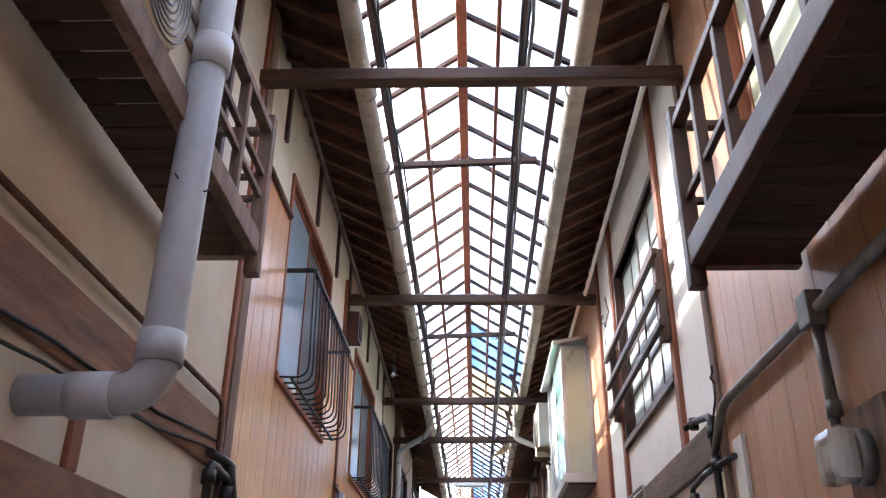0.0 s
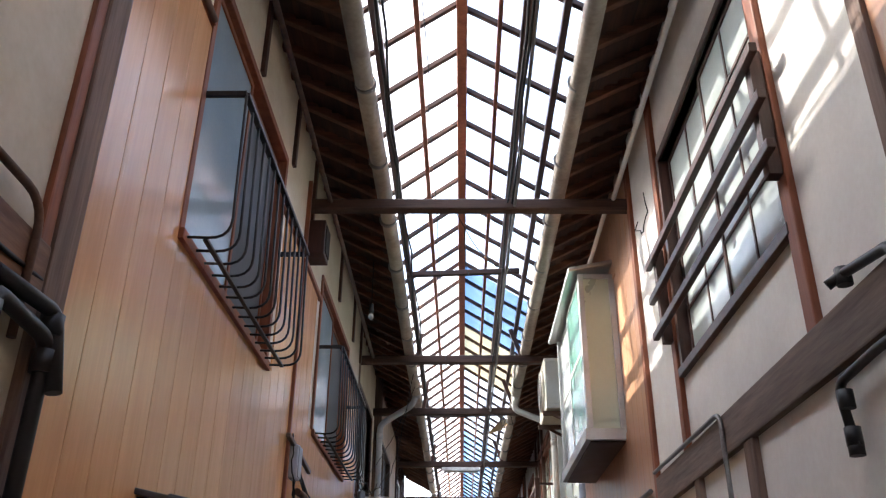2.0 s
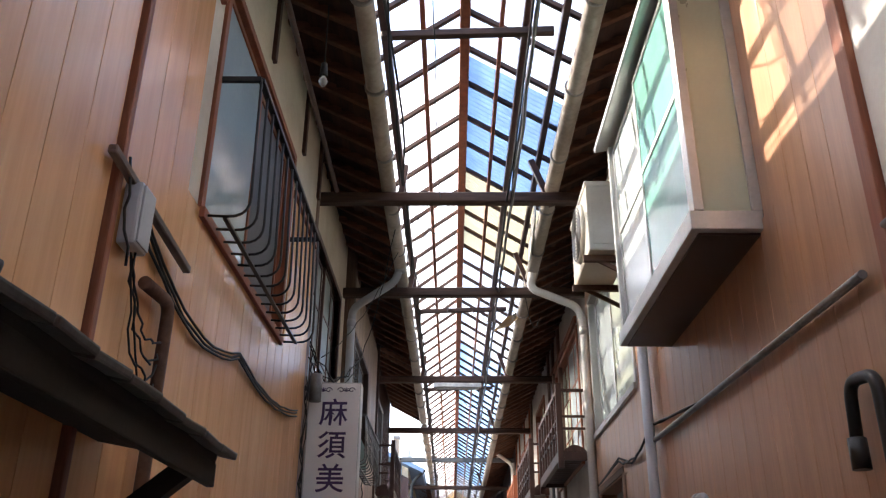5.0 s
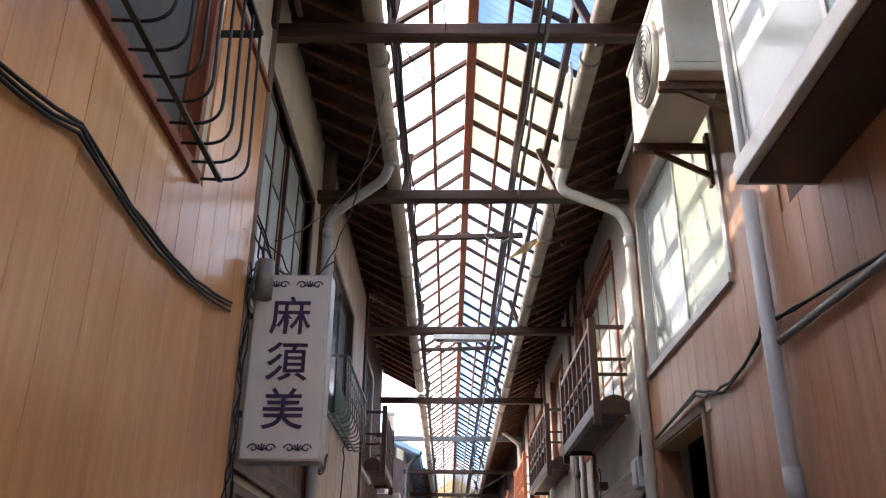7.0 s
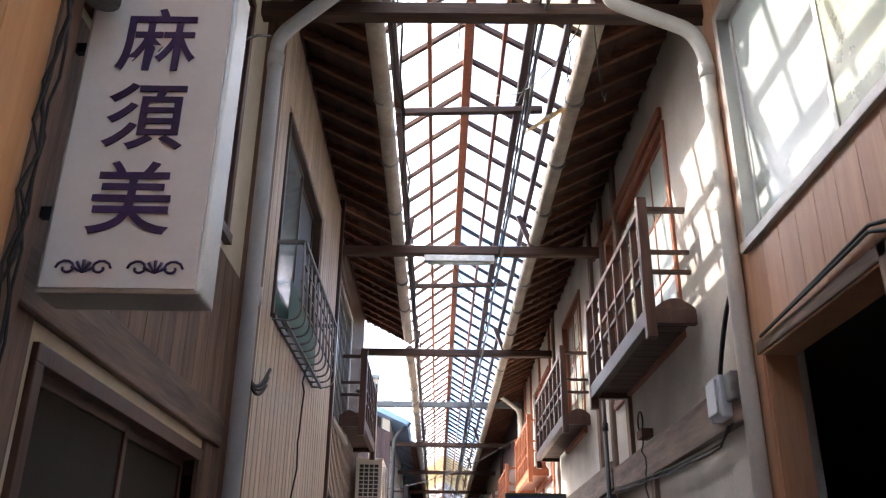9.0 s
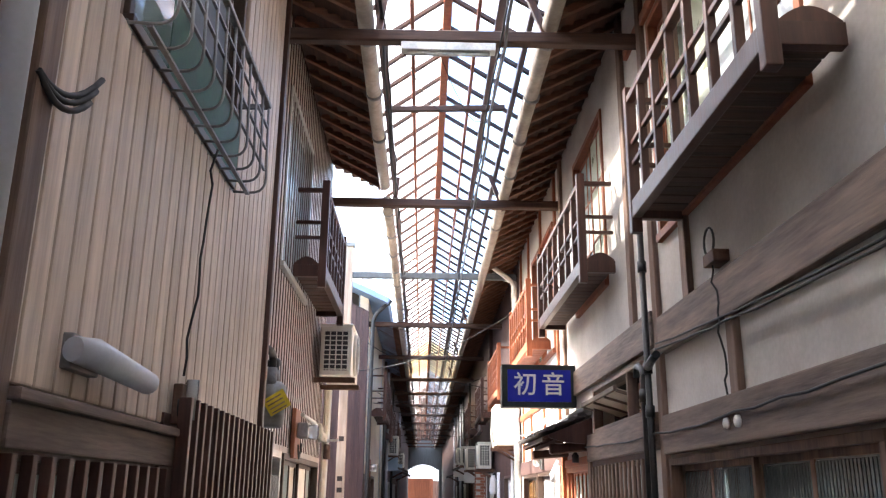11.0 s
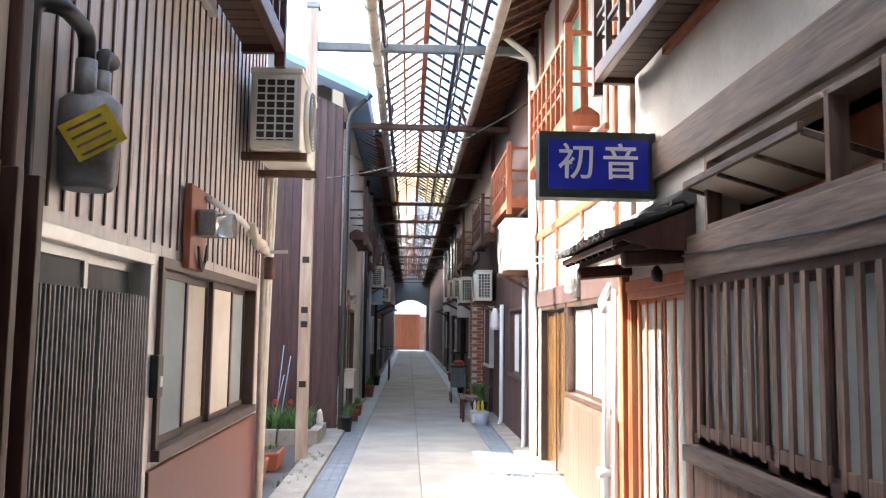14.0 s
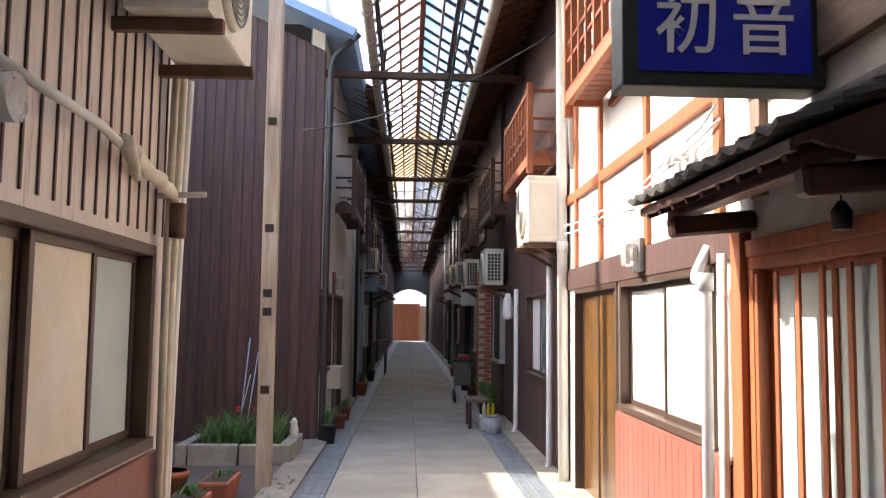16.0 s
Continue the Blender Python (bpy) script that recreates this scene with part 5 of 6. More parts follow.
pipe("drain_pipe", [(X - 0.06, 10.62, 3.4), (X - 0.06, 10.62, 2.1), (X - 0.06, 10.6, 1.9)], 0.034, m_pvc, "grey drain pipe ending in a wide socket", collars=[((X - 0.06, 10.6, 1.98), (X - 0.06, 10.61, 2.16))])
pipe("drain_pipe", [(GRX, 12.95, 4.86), (0.62, 13.02, 4.68), (1.09, 13.05, 4.5), (1.15, 13.06, 4.36), (1.15, 13.08, 0.04)], 0.04, m_pvcw, "pale drain pipe from the gutter down the wall", round_by=0.1,
     collars=[((GRX, 12.8, 4.87), (GRX, 13.05, 4.87)), ((1.15, 13.06, 4.2), (1.15, 13.06, 4.28))])
g = solo("trim", bar(B(), (GRX - 0.07, 11.9, 5.0), (GRX - 0.07, 12.6, 4.86), 0.015, 0.16), m_pvcw, "loose white sheet hanging at the gutter", "sheet", kind="structure")
solo("loose_board", bar(B(), (0.42, 14.4, 4.72), (0.6, 14.55, 4.95), 0.28, 0.012), m_sheety, "small yellowed sheet hanging in the roof", "sheet")
for k in range(2):
    cable(sag((X - 0.03, 9.4, 2.66), (X - 0.03, 10.75, 2.8), 0.0, 8, 0.005, k) + sag((X - 0.03, 10.75, 2.8), (X - 0.03, 11.85, 2.78 - 0.02 * k), 0.1, 10, 0.01, k) + [(X - 0.03, 12.9, 2.72)], "black cable looping above a dark doorway", 0.008)
pipe("conduit", [(X - 0.035, 7.6, 2.62), (X - 0.035, 10.6, 2.68)], 0.016, m_steel, "grey conduit along the panelling")
timber(X - 0.02, X + 0.02, 11.8, 11.865, 0, 2.72, m_timber_z, "dark jamb of an open doorway")
timber(X - 0.02, X + 0.02, 11.8, 13.0, 2.66, 2.72, m_timber_y, "dark head of an open doorway")
g = thing("valve", "grey pipe stub with a cap on the panelling", "pipe")
part("stub", tube(B(), bend([(X - 0.04, 9.6, 0.04), (X - 0.04, 9.6, 2.2), (X - 0.04, 9.75, 2.2)], 0.05), 0.02, 10), m_pvc, g)
part("cap", tube(B(), [(X - 0.04, 9.72, 2.2), (X - 0.04, 9.78, 2.2)], 0.028, 10), m_pvc, g)
# grey plaster house
X = RX2
timber(X - 0.045, X + 0.02, 13.35, 16.5, 2.42, 2.64, m_timber_y, "grey weathered beam along the plaster")
timber(X - 0.04, X + 0.02, 16.66, 20.0, 2.5, 2.72, m_timber_y, "grey weathered beam along the plaster")
timber(X - 0.05, X + 0.02, 13.35, 16.5, 1.84, 2.06, m_timber_y, "cracked brown beam along the plaster")
timber(X - 0.05, X + 0.02, 16.66, 18.82, 1.88, 2.1, m_timber_y, "cracked brown beam along the plaster")
for y, za, zb in ((15.3, 2.06, 2.42), (15.9, 2.64, 5.2), (16.52, 0, 5.2), (13.22, 0, 5.2), (17.1, 2.72, 5.2), (19.9, 2.1, 5.2), (18.78, 0, 2.1), (14.0, 0, 1.84)):
    timber(X - 0.035, X + 0.02, y, y + 0.1, za, zb, m_timber_z, "weathered upright timber in the plaster")
timber(X - 0.03, X + 0.02, 14.4, 17.0, 4.64, 4.72, m_red, "reddish head above a window")
balcony(1, X, 0.93, 14.05, 15.95, 3.07, 3.8, m_brown, "dark brown wooden balcony on grey plaster", 7)
balcony(1, X, 0.95, 17.55, 19.85, 3.2, 3.92, m_brown, "dark brown wooden balcony beside a signboard", 7)
window(1, X, 14.42, 16.38, 3.14, 4.55, m_red, [m_frost, m_frosty], 3, 0.05, "wooden window with bright frosted panes", cols=2)
window(1, X, 17.95, 19.15, 3.24, 4.65, m_red, [m_frosty, m_frost], 3, 0.05, "wooden window with bright frosted panes", cols=2)
d = window(1, X, 14.22, 16.48, 0.08, 1.78, m_timber_z, [m_ribglass, m_ribglass, m_ribglass, m_ribglass], 1, 0.04, "wooden sliding door with ribbed bluish glass", kind="door")
for i in range(4):
    a = 14.22 + i * 0.565 + 0.04
    slats(d, 1, X + 0.026 + 0.028 * (i % 2), a, a + 0.49, 0.12, 1.74, 0.026, 0.017, 0.006, m_ribglass, "glass_rib")
    part("kick_board", box(B(), X + 0.012 + 0.028 * (i % 2), X + 0.03 + 0.028 * (i % 2), a, a + 0.49, 0.1, 0.42, 0.003), m_timber_z, d)
g = thing("insulator", "round white porcelain insulators on a beam", "insulator")
for yy in (15.28, 15.42):
    part("knob", tube(B(), [(X - 0.05, yy, 1.93), (X - 0.066, yy, 1.93), (X - 0.072, yy, 1.93)], [0.028, 0.026, 0.014], 14), m_pvcw, g)
d = window(1, X, 16.9, 18.7, 1.12, 1.84, m_brown, [m_frost, m_frost, m_frost], 1, 0.05, "window behind dark wooden lattice bars")
slats(d, 1, X - 0.02, 16.92, 18.7, 1.1, 1.84, 0.125, 0.04, 0.018, m_timber_z)
for yy in (16.92, 17.4, 17.88, 18.3):
    part("panel_rail", box(B(), X - 0.035, X - 0.022, yy, yy + 0.4, 1.07, 1.17, 0.004), m_timber_z, d)
part("ledge", box(B(), X - 0.09, X, 16.85, 18.78, 0.98, 1.06, 0.008), m_timber_y, d)
solo("trim", box(B(), X - 0.03, X + 0.02, 16.66, 18.78, 0.04, 0.98, 0.006), m_timber_z, "weathered board dado below a lattice window", "panel", kind="structure")
g = thing("awning_window", "propped open wooden hatch with cream panels", "window hatch")
part("back", box(B(), X + 0.33, X + 0.35, 16.95, 18.6, 2.05, 2.5), m_orange, g, "orange inner board")
for yy in (16.98, 17.34, 18.52):
    part("jamb", box(B(), X - 0.035, X + 0.04, yy, yy + 0.035, 2.1, 2.46, 0.004), m_timber_z, g)
part("sill", box(B(), X - 0.035, X + 0.1, 17.025, 18.52, 2.1, 2.13, 0.004), m_timber_y, g)
part("head", box(B(), X - 0.035, X + 0.1, 17.025, 18.52, 2.43, 2.458, 0.004), m_timber_y, g)
part("flap", bar(B(), (X + 0.2, 18.0, 2.24), (X - 0.1, 18.0, 2.325), 1.2, 0.012), m_cream, g, "cream panel")
part("flap_edge", bar(B(), (X - 0.11, 17.39, 2.33), (X - 0.11, 18.61, 2.33), 0.025, 0.035, 0.003), m_timber_y, g)
for yy in (17.4, 17.8, 18.2, 18.6):
    part("flap_rib", bar(B(), (X + 0.2, yy, 2.228), (X - 0.1, yy, 2.313), 0.02, 0.02), m_timber_y, g)
g = thing("meter_box", "grey electric switch box with cables on plaster", "electric box")
part("box", box(B(), X - 0.1, X, 13.62, 13.8, 2.46, 2.67, 0.012), m_pvc, g)
part("cover", box(B(), X - 0.115, X - 0.1, 13.64, 13.78, 2.48, 2.65, 0.006), m_pvc, g)
part("side_box", box(B(), X - 0.08, X, 13.5, 13.6, 2.52, 2.66, 0.012), m_steel, g)
cable(sag((X - 0.06, 13.7, 2.67), (X - 0.06, 13.3, 3.05), -0.08, 12), "cable rising from a switch box", 0.012)
for k in range(2):
    cable([(X - 0.06, 13.6 + 0.06 * k, 2.42)] + sag((X - 0.06, 13.8, 2.36 - 0.02 * k), (X - 0.06, 16.5, 2.48 - 0.03 * k), 0.02, 14, 0.004, k), "cable along the plaster below a beam", 0.006)
cable(sag((X - 0.06, 13.3, 2.02), (X - 0.06, 18.8, 2.0), 0.05, 22, 0.01, 7), "thin black cable along a beam", 0.006)
g = thing("black_cable_pipe", "black iron pipe with taps up a timber post", "pipe")
part("riser", tube(B(), [(X - 0.07, 16.66, 0.04), (X - 0.07, 16.66, 3.3)], 0.02, 10), m_black, g)
part("branch", tube(B(), bend([(X - 0.07, 16.66, 2.36), (X - 0.09, 16.5, 2.38), (X - 0.09, 16.38, 2.4)], 0.04), 0.024, 10), m_black, g)
part("second_riser", tube(B(), bend([(X - 0.08, 16.73, 0.04), (X - 0.08, 16.73, 2.36), (X - 0.09, 16.84, 2.4), (X - 0.09, 16.86, 2.33)], 0.05), 0.022, 10), m_black, g)
for zz in (1.28, 2.2):
    part("joint", tube(B(), [(X - 0.08, 16.73, zz - 0.04), (X - 0.08, 16.73, zz + 0.04)], 0.032, 10), m_black, g)
for zz in (1.3, 2.1, 2.36, 3.0):
    part("joint", tube(B(), [(X - 0.07, 16.66, zz - 0.035), (X - 0.07, 16.66, zz + 0.035)], 0.029, 10), m_black, g)
g = thing("hanging_wire", "loop of black wire on a wall bracket", "wire")
part("bracket", box(B(), X - 0.08, X, 15.35, 15.5, 2.68, 2.74, 0.005), m_rust, g)
part("loop", tube(B(), [(X - 0.06, 15.45 + 0.07 * math.sin(a), 2.8 + 0.07 * math.cos(a)) for a in [i * 0.42 for i in range(16)]], 0.006, 6), m_cable, g)
part("tail", tube(B(), sag((X - 0.06, 15.45, 2.74), (X - 0.06, 15.35, 2.06), 0.0, 14, 0.012, 5), 0.005, 6), m_cable, g)
# blue signboard and its porch roof
g = thing("blue_signboard", "blue lightbox sign with white lettering, green frame", "sign")
part("case", box(B(), 0.505, 1.2, 19.4, 19.55, 2.39, 2.785, 0.01), m_sgreen, g, "dark green metal case")
f = part("face", box(B(), 0.56, 1.15, 19.392, 19.402, 2.44, 2.735), m_blue, g)
for k, ch in enumerate("初音"):
    words(f, ch, 0.225, pose(0.725 + 0.26 * k, 19.388, 2.588, 90, 0, 0), m_signw)
part("arm", bar(B(), (1.19, 19.48, 2.7), (1.24, 19.48, 2.7), 0.04, 0.04), m_black, g)
g = thing("porch_roof", "small tiled porch roof with dark eaves over a door", "roof")
for yy in (18.9, 20.04):
    bm = bar(B(), (0.86, yy, 1.985), (X, yy, 2.02), 0.07, 0.085, 0.012)
    part("bracket", bm, m_brown, g)
part("purlin", box(B(), 0.9, 0.97, 18.8, 20.2, 2.03, 2.09, 0.008), m_brown, g)
part("deck", bar(B(), (0.8, 19.5, 2.075), (X, 19.5, 2.235), 1.42, 0.025), m_brown, g)
part("fascia", box(B(), 0.79, 0.812, 18.8, 20.22, 2.05, 2.085, 0.004), m_brown, g)
bm = B()
low = [bm.verts.new((X - (X - 0.84) * k / 8, 18.78, 2.03 + 0.05 * (k / 8) ** 3)) for k in range(9)]
high = [bm.verts.new((X - (X - 0.84) * k / 8, 18.78, 2.25 - 0.155 * k / 8)) for k in range(9)]
for k in range(8):
    bm.faces.new((low[k], low[k + 1], high[k + 1], high[k]))
ex = bmesh.ops.extrude_face_region(bm, geom=list(bm.faces))
bmesh.ops.translate(bm, vec=(0, 0.03, 0), verts=[v for v in ex["geom"] if isinstance(v, bmesh.types.BMVert)])
part("gable_board", bm, m_brown, g, "dark curved board closing the gable end")
rnd = random.Random(17)
for i in range(11):
    for j in range(5):
        bm = B()
        wave = [(-0.07 + 0.14 * k / 6, 0.011 * math.cos(k * math.pi / 3)) for k in range(7)]
        grid = [[[bm.verts.new((xx, yy, zz + dz)) for yy, zz in wave] for dz in (0, 0.017)] for xx in (-0.075, 0.075)]
        for k in range(6):
            for q in (0, 1):
                bm.faces.new((grid[0][q][k], grid[0][q][k + 1], grid[1][q][k + 1], grid[1][q][k]))
                bm.faces.new((grid[q][0][k], grid[q][0][k + 1], grid[q][1][k + 1], grid[q][1][k]))
        for q in (0, 6):
            bm.faces.new((grid[0][0][q], grid[1][0][q], grid[1][1][q], grid[0][1][q]))
        tile = part("tile", bm, m_tile, g)
        tile.matrix_basis = pose(0.82 + 0.085 * j, 18.83 + 0.135 * i + rnd.uniform(-0.008, 0.008), 2.12 + 0.036 * j + rnd.uniform(-0.006, 0.006), rnd.uniform(-3, 3), -14, rnd.uniform(-4, 4))
part("ridge_tile", tube(B(), [(X - 0.03, 18.76, 2.31), (X - 0.03, 19.5, 2.315), (X - 0.03, 20.2, 2.3)], 0.045, 12), m_tile, g)
for i in range(9):
    part("rafter", bar(B(), (0.8, 18.86 + i * 0.16, 2.045), (X, 18.86 + i * 0.16, 2.2), 0.03, 0.03), m_brown, g)
g = thing("door_lamp", "small black lamp hanging under a porch", "lamp")
part("cord", tube(B(), [(X - 0.08, 19.2, 2.05), (X - 0.08, 19.2, 1.98)], 0.004, 5), m_cable, g)
part("shade", tube(B(), [(X - 0.08, 19.2, 1.98), (X - 0.08, 19.2, 1.95), (X - 0.08, 19.2, 1.89)], [0.012, 0.032, 0.03], 12), m_black, g)
d = window(1, X, 18.9, 20.03, 0.06, 1.82, m_orange, [m_frost, m_frost], 1, 0.05, "orange wood sliding door with ribbed glass strips", kind="door")
slats(d, 1, X - 0.002, 18.92, 20.03, 0.1, 1.8, 0.165, 0.032, 0.012, m_orange)
timber(X - 0.05, X + 0.02, 20.08, 20.19, 0, 2.0, m_orange, "orange door post in the sun")
timber(X - 0.03, X + 0.02, 18.85, 20.08, 1.87, 1.94, m_orange, "orange lintel above a door")
# sunlit white house
timber(X - 0.025, X + 0.02, 20.12, 24.0, 1.87, 2.05, m_darkclad, "dark brown metal band above a window")
timber(X - 0.03, X + 0.02, 20.4, 24.0, 2.62, 2.7, m_orange, "orange timber strip on sunlit plaster")
for y in (20.35, 21.5, 22.7, 23.6):
    timber(X - 0.028, X + 0.02, y, y + 0.08, 2.05, 5.1, m_orange, "orange upright timber on sunlit plaster")
window(1, X, 20.53, 22.17, 1.07, 1.83, m_bronze, [m_frost, m_signw], 1, 0.04, "sliding window with a white shutter panel")
dd = solo("trim", box(B(), X - 0.03, X + 0.02, 20.16, 22.25, 0.04, 1.02, 0.006), m_dado, "orange painted board dado under a window", "panel", kind="structure")
planks(dd, 1, X - 0.03, 20.18, 22.24, 0.06, 1.0, 0.11, m_dado, (), 0.008, 0.004)
window(1, X, 22.33, 23.67, 0.06, 1.83, m_bronze, [m_amber, m_amber], 1, 0.045, "bronze sliding door with amber glass", kind="door")
balcony(1, X, 0.95, 20.8, 22.7, 3.17, 3.92, m_orange, "orange wooden balcony in the sun", 8)
window(1, X, 20.65, 22.35, 3.15, 4.55, m_red, [m_frost, m_frostg], 1, 0.05, "window behind an orange balcony")
balcony(1, X, 0.95, 24.6, 26.6, 3.1, 3.85, m_red, "reddish wooden balcony on a dark wall", 8)
balcony(1, X, 0.97, 28.5, 30.5, 3.1, 3.85, m_brown, "dark wooden balcony far along the lane", 8)
balcony(1, X, 0.97, 33.5, 35.5, 3.1, 3.85, m_brown, "dark wooden balcony far along the lane", 8)
air_conditioner(1, X, 0.28, 24.0, 24.78, 2.3, 2.88, "cream air conditioner unit lit by the sun", grid=False)
air_conditioner(1, X, 0.26, 28.4, 29.1, 2.1, 2.6, "grey air conditioner unit high on a wall")
air_conditioner(1, X, 0.26, 32.6, 33.3, 2.2, 2.75, "pale air conditioner unit high on a wall")
pipe("drain_pipe", [(0.72, 24.0, 4.86), (1.02, 24.05, 4.8), (1.14, 24.02, 4.75), (1.16, 24.0, 0.04)], 0.045, m_pvcw, "white drain pipe down the sunlit wall", round_by=0.1,
     collars=[((1.15, 24.0, 2.2), (1.15, 24.0, 2.3)), ((1.14, 24.02, 4.5), (1.14, 24.02, 4.58))])
pipe("drain_pipe", [(0.72, 23.6, 4.9), (1.1, 23.7, 4.65), (1.2, 23.72, 2.9)], 0.035, m_pvcw, "white drain pipe on the sunlit wall", round_by=0.1)
g = pipe("water_pipe", [(X - 0.1, 20.34, 0.04), (X - 0.1, 20.34, 1.78), (X - 0.1, 20.5, 1.8), (X - 0.02, 20.52, 1.95)], 0.026, m_pvc, "grey lagged water pipe with a valve", round_by=0.06)
part("valve", tube(B(), [(X - 0.16, 20.34, 0.66), (X - 0.04, 20.34, 0.66)], 0.04, 12), m_pvc, g)
part("elbow", tube(B(), [(X - 0.1, 20.34, 1.74), (X - 0.1, 20.34, 1.82)], 0.034, 12), m_pvc, g)
pipe("water_pipe", [(X - 0.06, 20.25, 0.04), (X - 0.06, 20.25, 1.9)], 0.022, m_pvcw, "white pipe beside a door post")
g = thing("electric_meter", "clear electric meter on a dark metal band", "electric meter")
part("base", box(B(), X - 0.06, X - 0.025, 21.55, 21.72, 1.9, 2.1, 0.01), m_steel, g)
part("cover", box(B(), X - 0.14, X - 0.06, 21.57, 21.7, 1.93, 2.07, 0.03), m_clear, g)
for k in range(2):
    cable(sag((X - 0.05, 20.3, 2.5 + 0.06 * k), (X - 0.05, 23.9, 2.35 + 0.09 * k), 0.08 + 0.03 * k, 16, 0.012, k), "grey cable along the sunlit plaster", 0.007, m_pvc)
g = thing("insulator", "white porcelain insulators on the plaster", "insulator")
for k in range(3):
    part("knob", tube(B(), [(X - 0.05, 20.75 + 0.12 * k, 2.42), (X - 0.05, 20.75 + 0.12 * k, 2.46), (X - 0.05, 20.75 + 0.12 * k, 2.5)], [0.03, 0.02, 0.03], 10), m_signw, g)
# dark metal-clad house and on
wd = bpy.data.objects["wall_right_dark"]
planks(wd, 1, X, 24.02, 28.98, 0, 3.0, 0.3, m_darkclad, [(25.0, 26.6, 1.0, 1.9)], 0.008, 0.004)
window(1, X, 25.02, 26.58, 1.02, 1.88, m_bronze, [m_glass, m_signw], 1, 0.04, "sliding window with a white panel in a dark wall")
pipe("drain_pipe", [(X - 0.06, 24.7, 2.2), (X - 0.06, 24.72, 0.2), (X - 0.25, 24.6, 0.1)], 0.03, m_pvc, "grey thin pipe down a dark wall")
pipe("drain_pipe", [(X - 0.06, 27.2, 2.0), (X - 0.06, 27.2, 0.25), (X - 0.2, 27.1, 0.1)], 0.03, m_pvcw, "pale thin pipe down a dark wall")
g = thing("wall_light", "white lantern on a dark wall", "lamp")
part("lantern", tube(B(), [(X - 0.14, 27.4, 1.62), (X - 0.14, 27.4, 1.68), (X - 0.14, 27.4, 1.86), (X - 0.14, 27.4, 1.95)], [0.05, 0.075, 0.06, 0.03], 12), m_signw, g)
part("arm", bar(B(), (X, 27.4, 1.97), (X - 0.15, 27.4, 1.97), 0.02, 0.03), m_black, g)
g = thing("chimney_brick", "narrow pier of red bricks with pale mortar", "brick pier")
part("core", box(B(), 1.0, X, 31.02, 31.4, 0, 2.5), m_mortar, g)
bk = mesh_of(box(B(), -0.09, 0.09, -0.012, 0.01, -0.027, 0.027, 0.004), "brick", m_brick)
for r in range(38):
    for c in range(2):
        if r % 2 and c:
            continue
        place("brick", bk, g, 1.095 + 0.195 * c - (0.0 if r % 2 == 0 else -0.09), 31.02, 0.04 + r * 0.064)
bs = mesh_of(box(B(), -0.012, 0.01, -0.09, 0.09, -0.027, 0.027, 0.004), "brick", m_brick)
for r in range(38):
    for c in range(2):
        place("brick", bs, g, 1.0, 31.11 + 0.19 * c, 0.04 + r * 0.064)
window(1, X, 29.6, 30.6, 1.0, 2.0, m_alu, [m_frostg, m_frost], 1, 0.05, "green-tinted window far along the wall")

# stroller, bench, buckets and pots on the right
g = thing("bench", "low dark wooden bench by the wall", "bench", at=(0.2, 2, GROUND))
part("seat", box(B(), 0.42, 0.72, 26.3, 26.9, 0.36, 0.4, 0.008), m_timber_y, g)
for xx in (0.44, 0.66):
    for yy in (26.33, 26.83):
        part("leg", box(B(), xx, xx + 0.045, yy, yy + 0.045, 0, 0.36, 0.004), m_brown, g)
g = thing("bucket", "pale grey plastic bucket by the wall", "bucket", at=(0.16, 2.2, GROUND))
part("tub", tube(B(), [(0.76, 25.7, 0.004), (0.76, 25.7, 0.2), (0.76, 25.7, 0.2), (0.76, 25.7, 0.06)], [0.09, 0.12, 0.105, 0.085], 18), m_pvc, g)
part("rim", tube(B(), [(0.76, 25.7, 0.19), (0.76, 25.7, 0.21)], 0.125, 18, False), m_pvc, g)
g = thing("crate", "pale plastic crate with small bottles", "crate", at=(0.16, 2.1, GROUND))
part("box", box(B(), 0.62, 0.86, 26.0, 26.25, 0.01, 0.2, 0.012), m_pvcw, g)
part("band", box(B(), 0.61, 0.87, 25.99, 26.26, 0.16, 0.185, 0.005), m_pvc, g)
for k in range(3):
    part("bottle", tube(B(), [(0.68 + 0.06 * k, 26.1, 0.2), (0.68 + 0.06 * k, 26.1, 0.3), (0.68 + 0.06 * k, 26.1, 0.36)], [0.025, 0.025, 0.01], 8), m_yellow if k else m_pvcw, g)
g = thing("plant_pot_group", "dark potted shrub against the wall", "potted plant", at=(0.16, 2.4, GROUND))
part("pot", tube(B(), [(0.82, 26.65, 0.01), (0.82, 26.65, 0.28)], [0.1, 0.15], 14), m_black, g)
bm = B()
for k in range(30):
    leaf_tuft(bm, 0.82, 26.65, 0.26, 4, 0.45, 0.1, k, 0.025)
part("foliage", bm, m_leaf, g)
g = thing("shopping_trolley", "grey wheeled walking trolley parked on the lane", "walking trolley", at=(0.2, 3.3, GROUND))
part("bag", box(B(), 0.45, 0.75, 28.7, 29.1, 0.3, 0.72, 0.04), m_greywall, g)
part("seat", box(B(), 0.43, 0.77, 28.68, 29.12, 0.72, 0.77, 0.02), m_black, g)
for xx in (0.45, 0.73):
    part("frame_side", tube(B(), bend([(xx, 28.6, 0.1), (xx, 28.75, 0.7), (xx, 28.7, 1.0), (xx, 28.55, 1.02)], 0.08), 0.014, 8), m_steel, g)
    for yy in (28.62, 29.1):
        wl = part("wheel", tube(B(), [(xx - 0.018, yy, 0.1), (xx + 0.018, yy, 0.1)], 0.1, 18), m_black, g)
        part("hub", tube(B(), [(xx - 0.022, yy, 0.1), (xx + 0.022, yy, 0.1)], 0.05, 12), m_steel, wl)
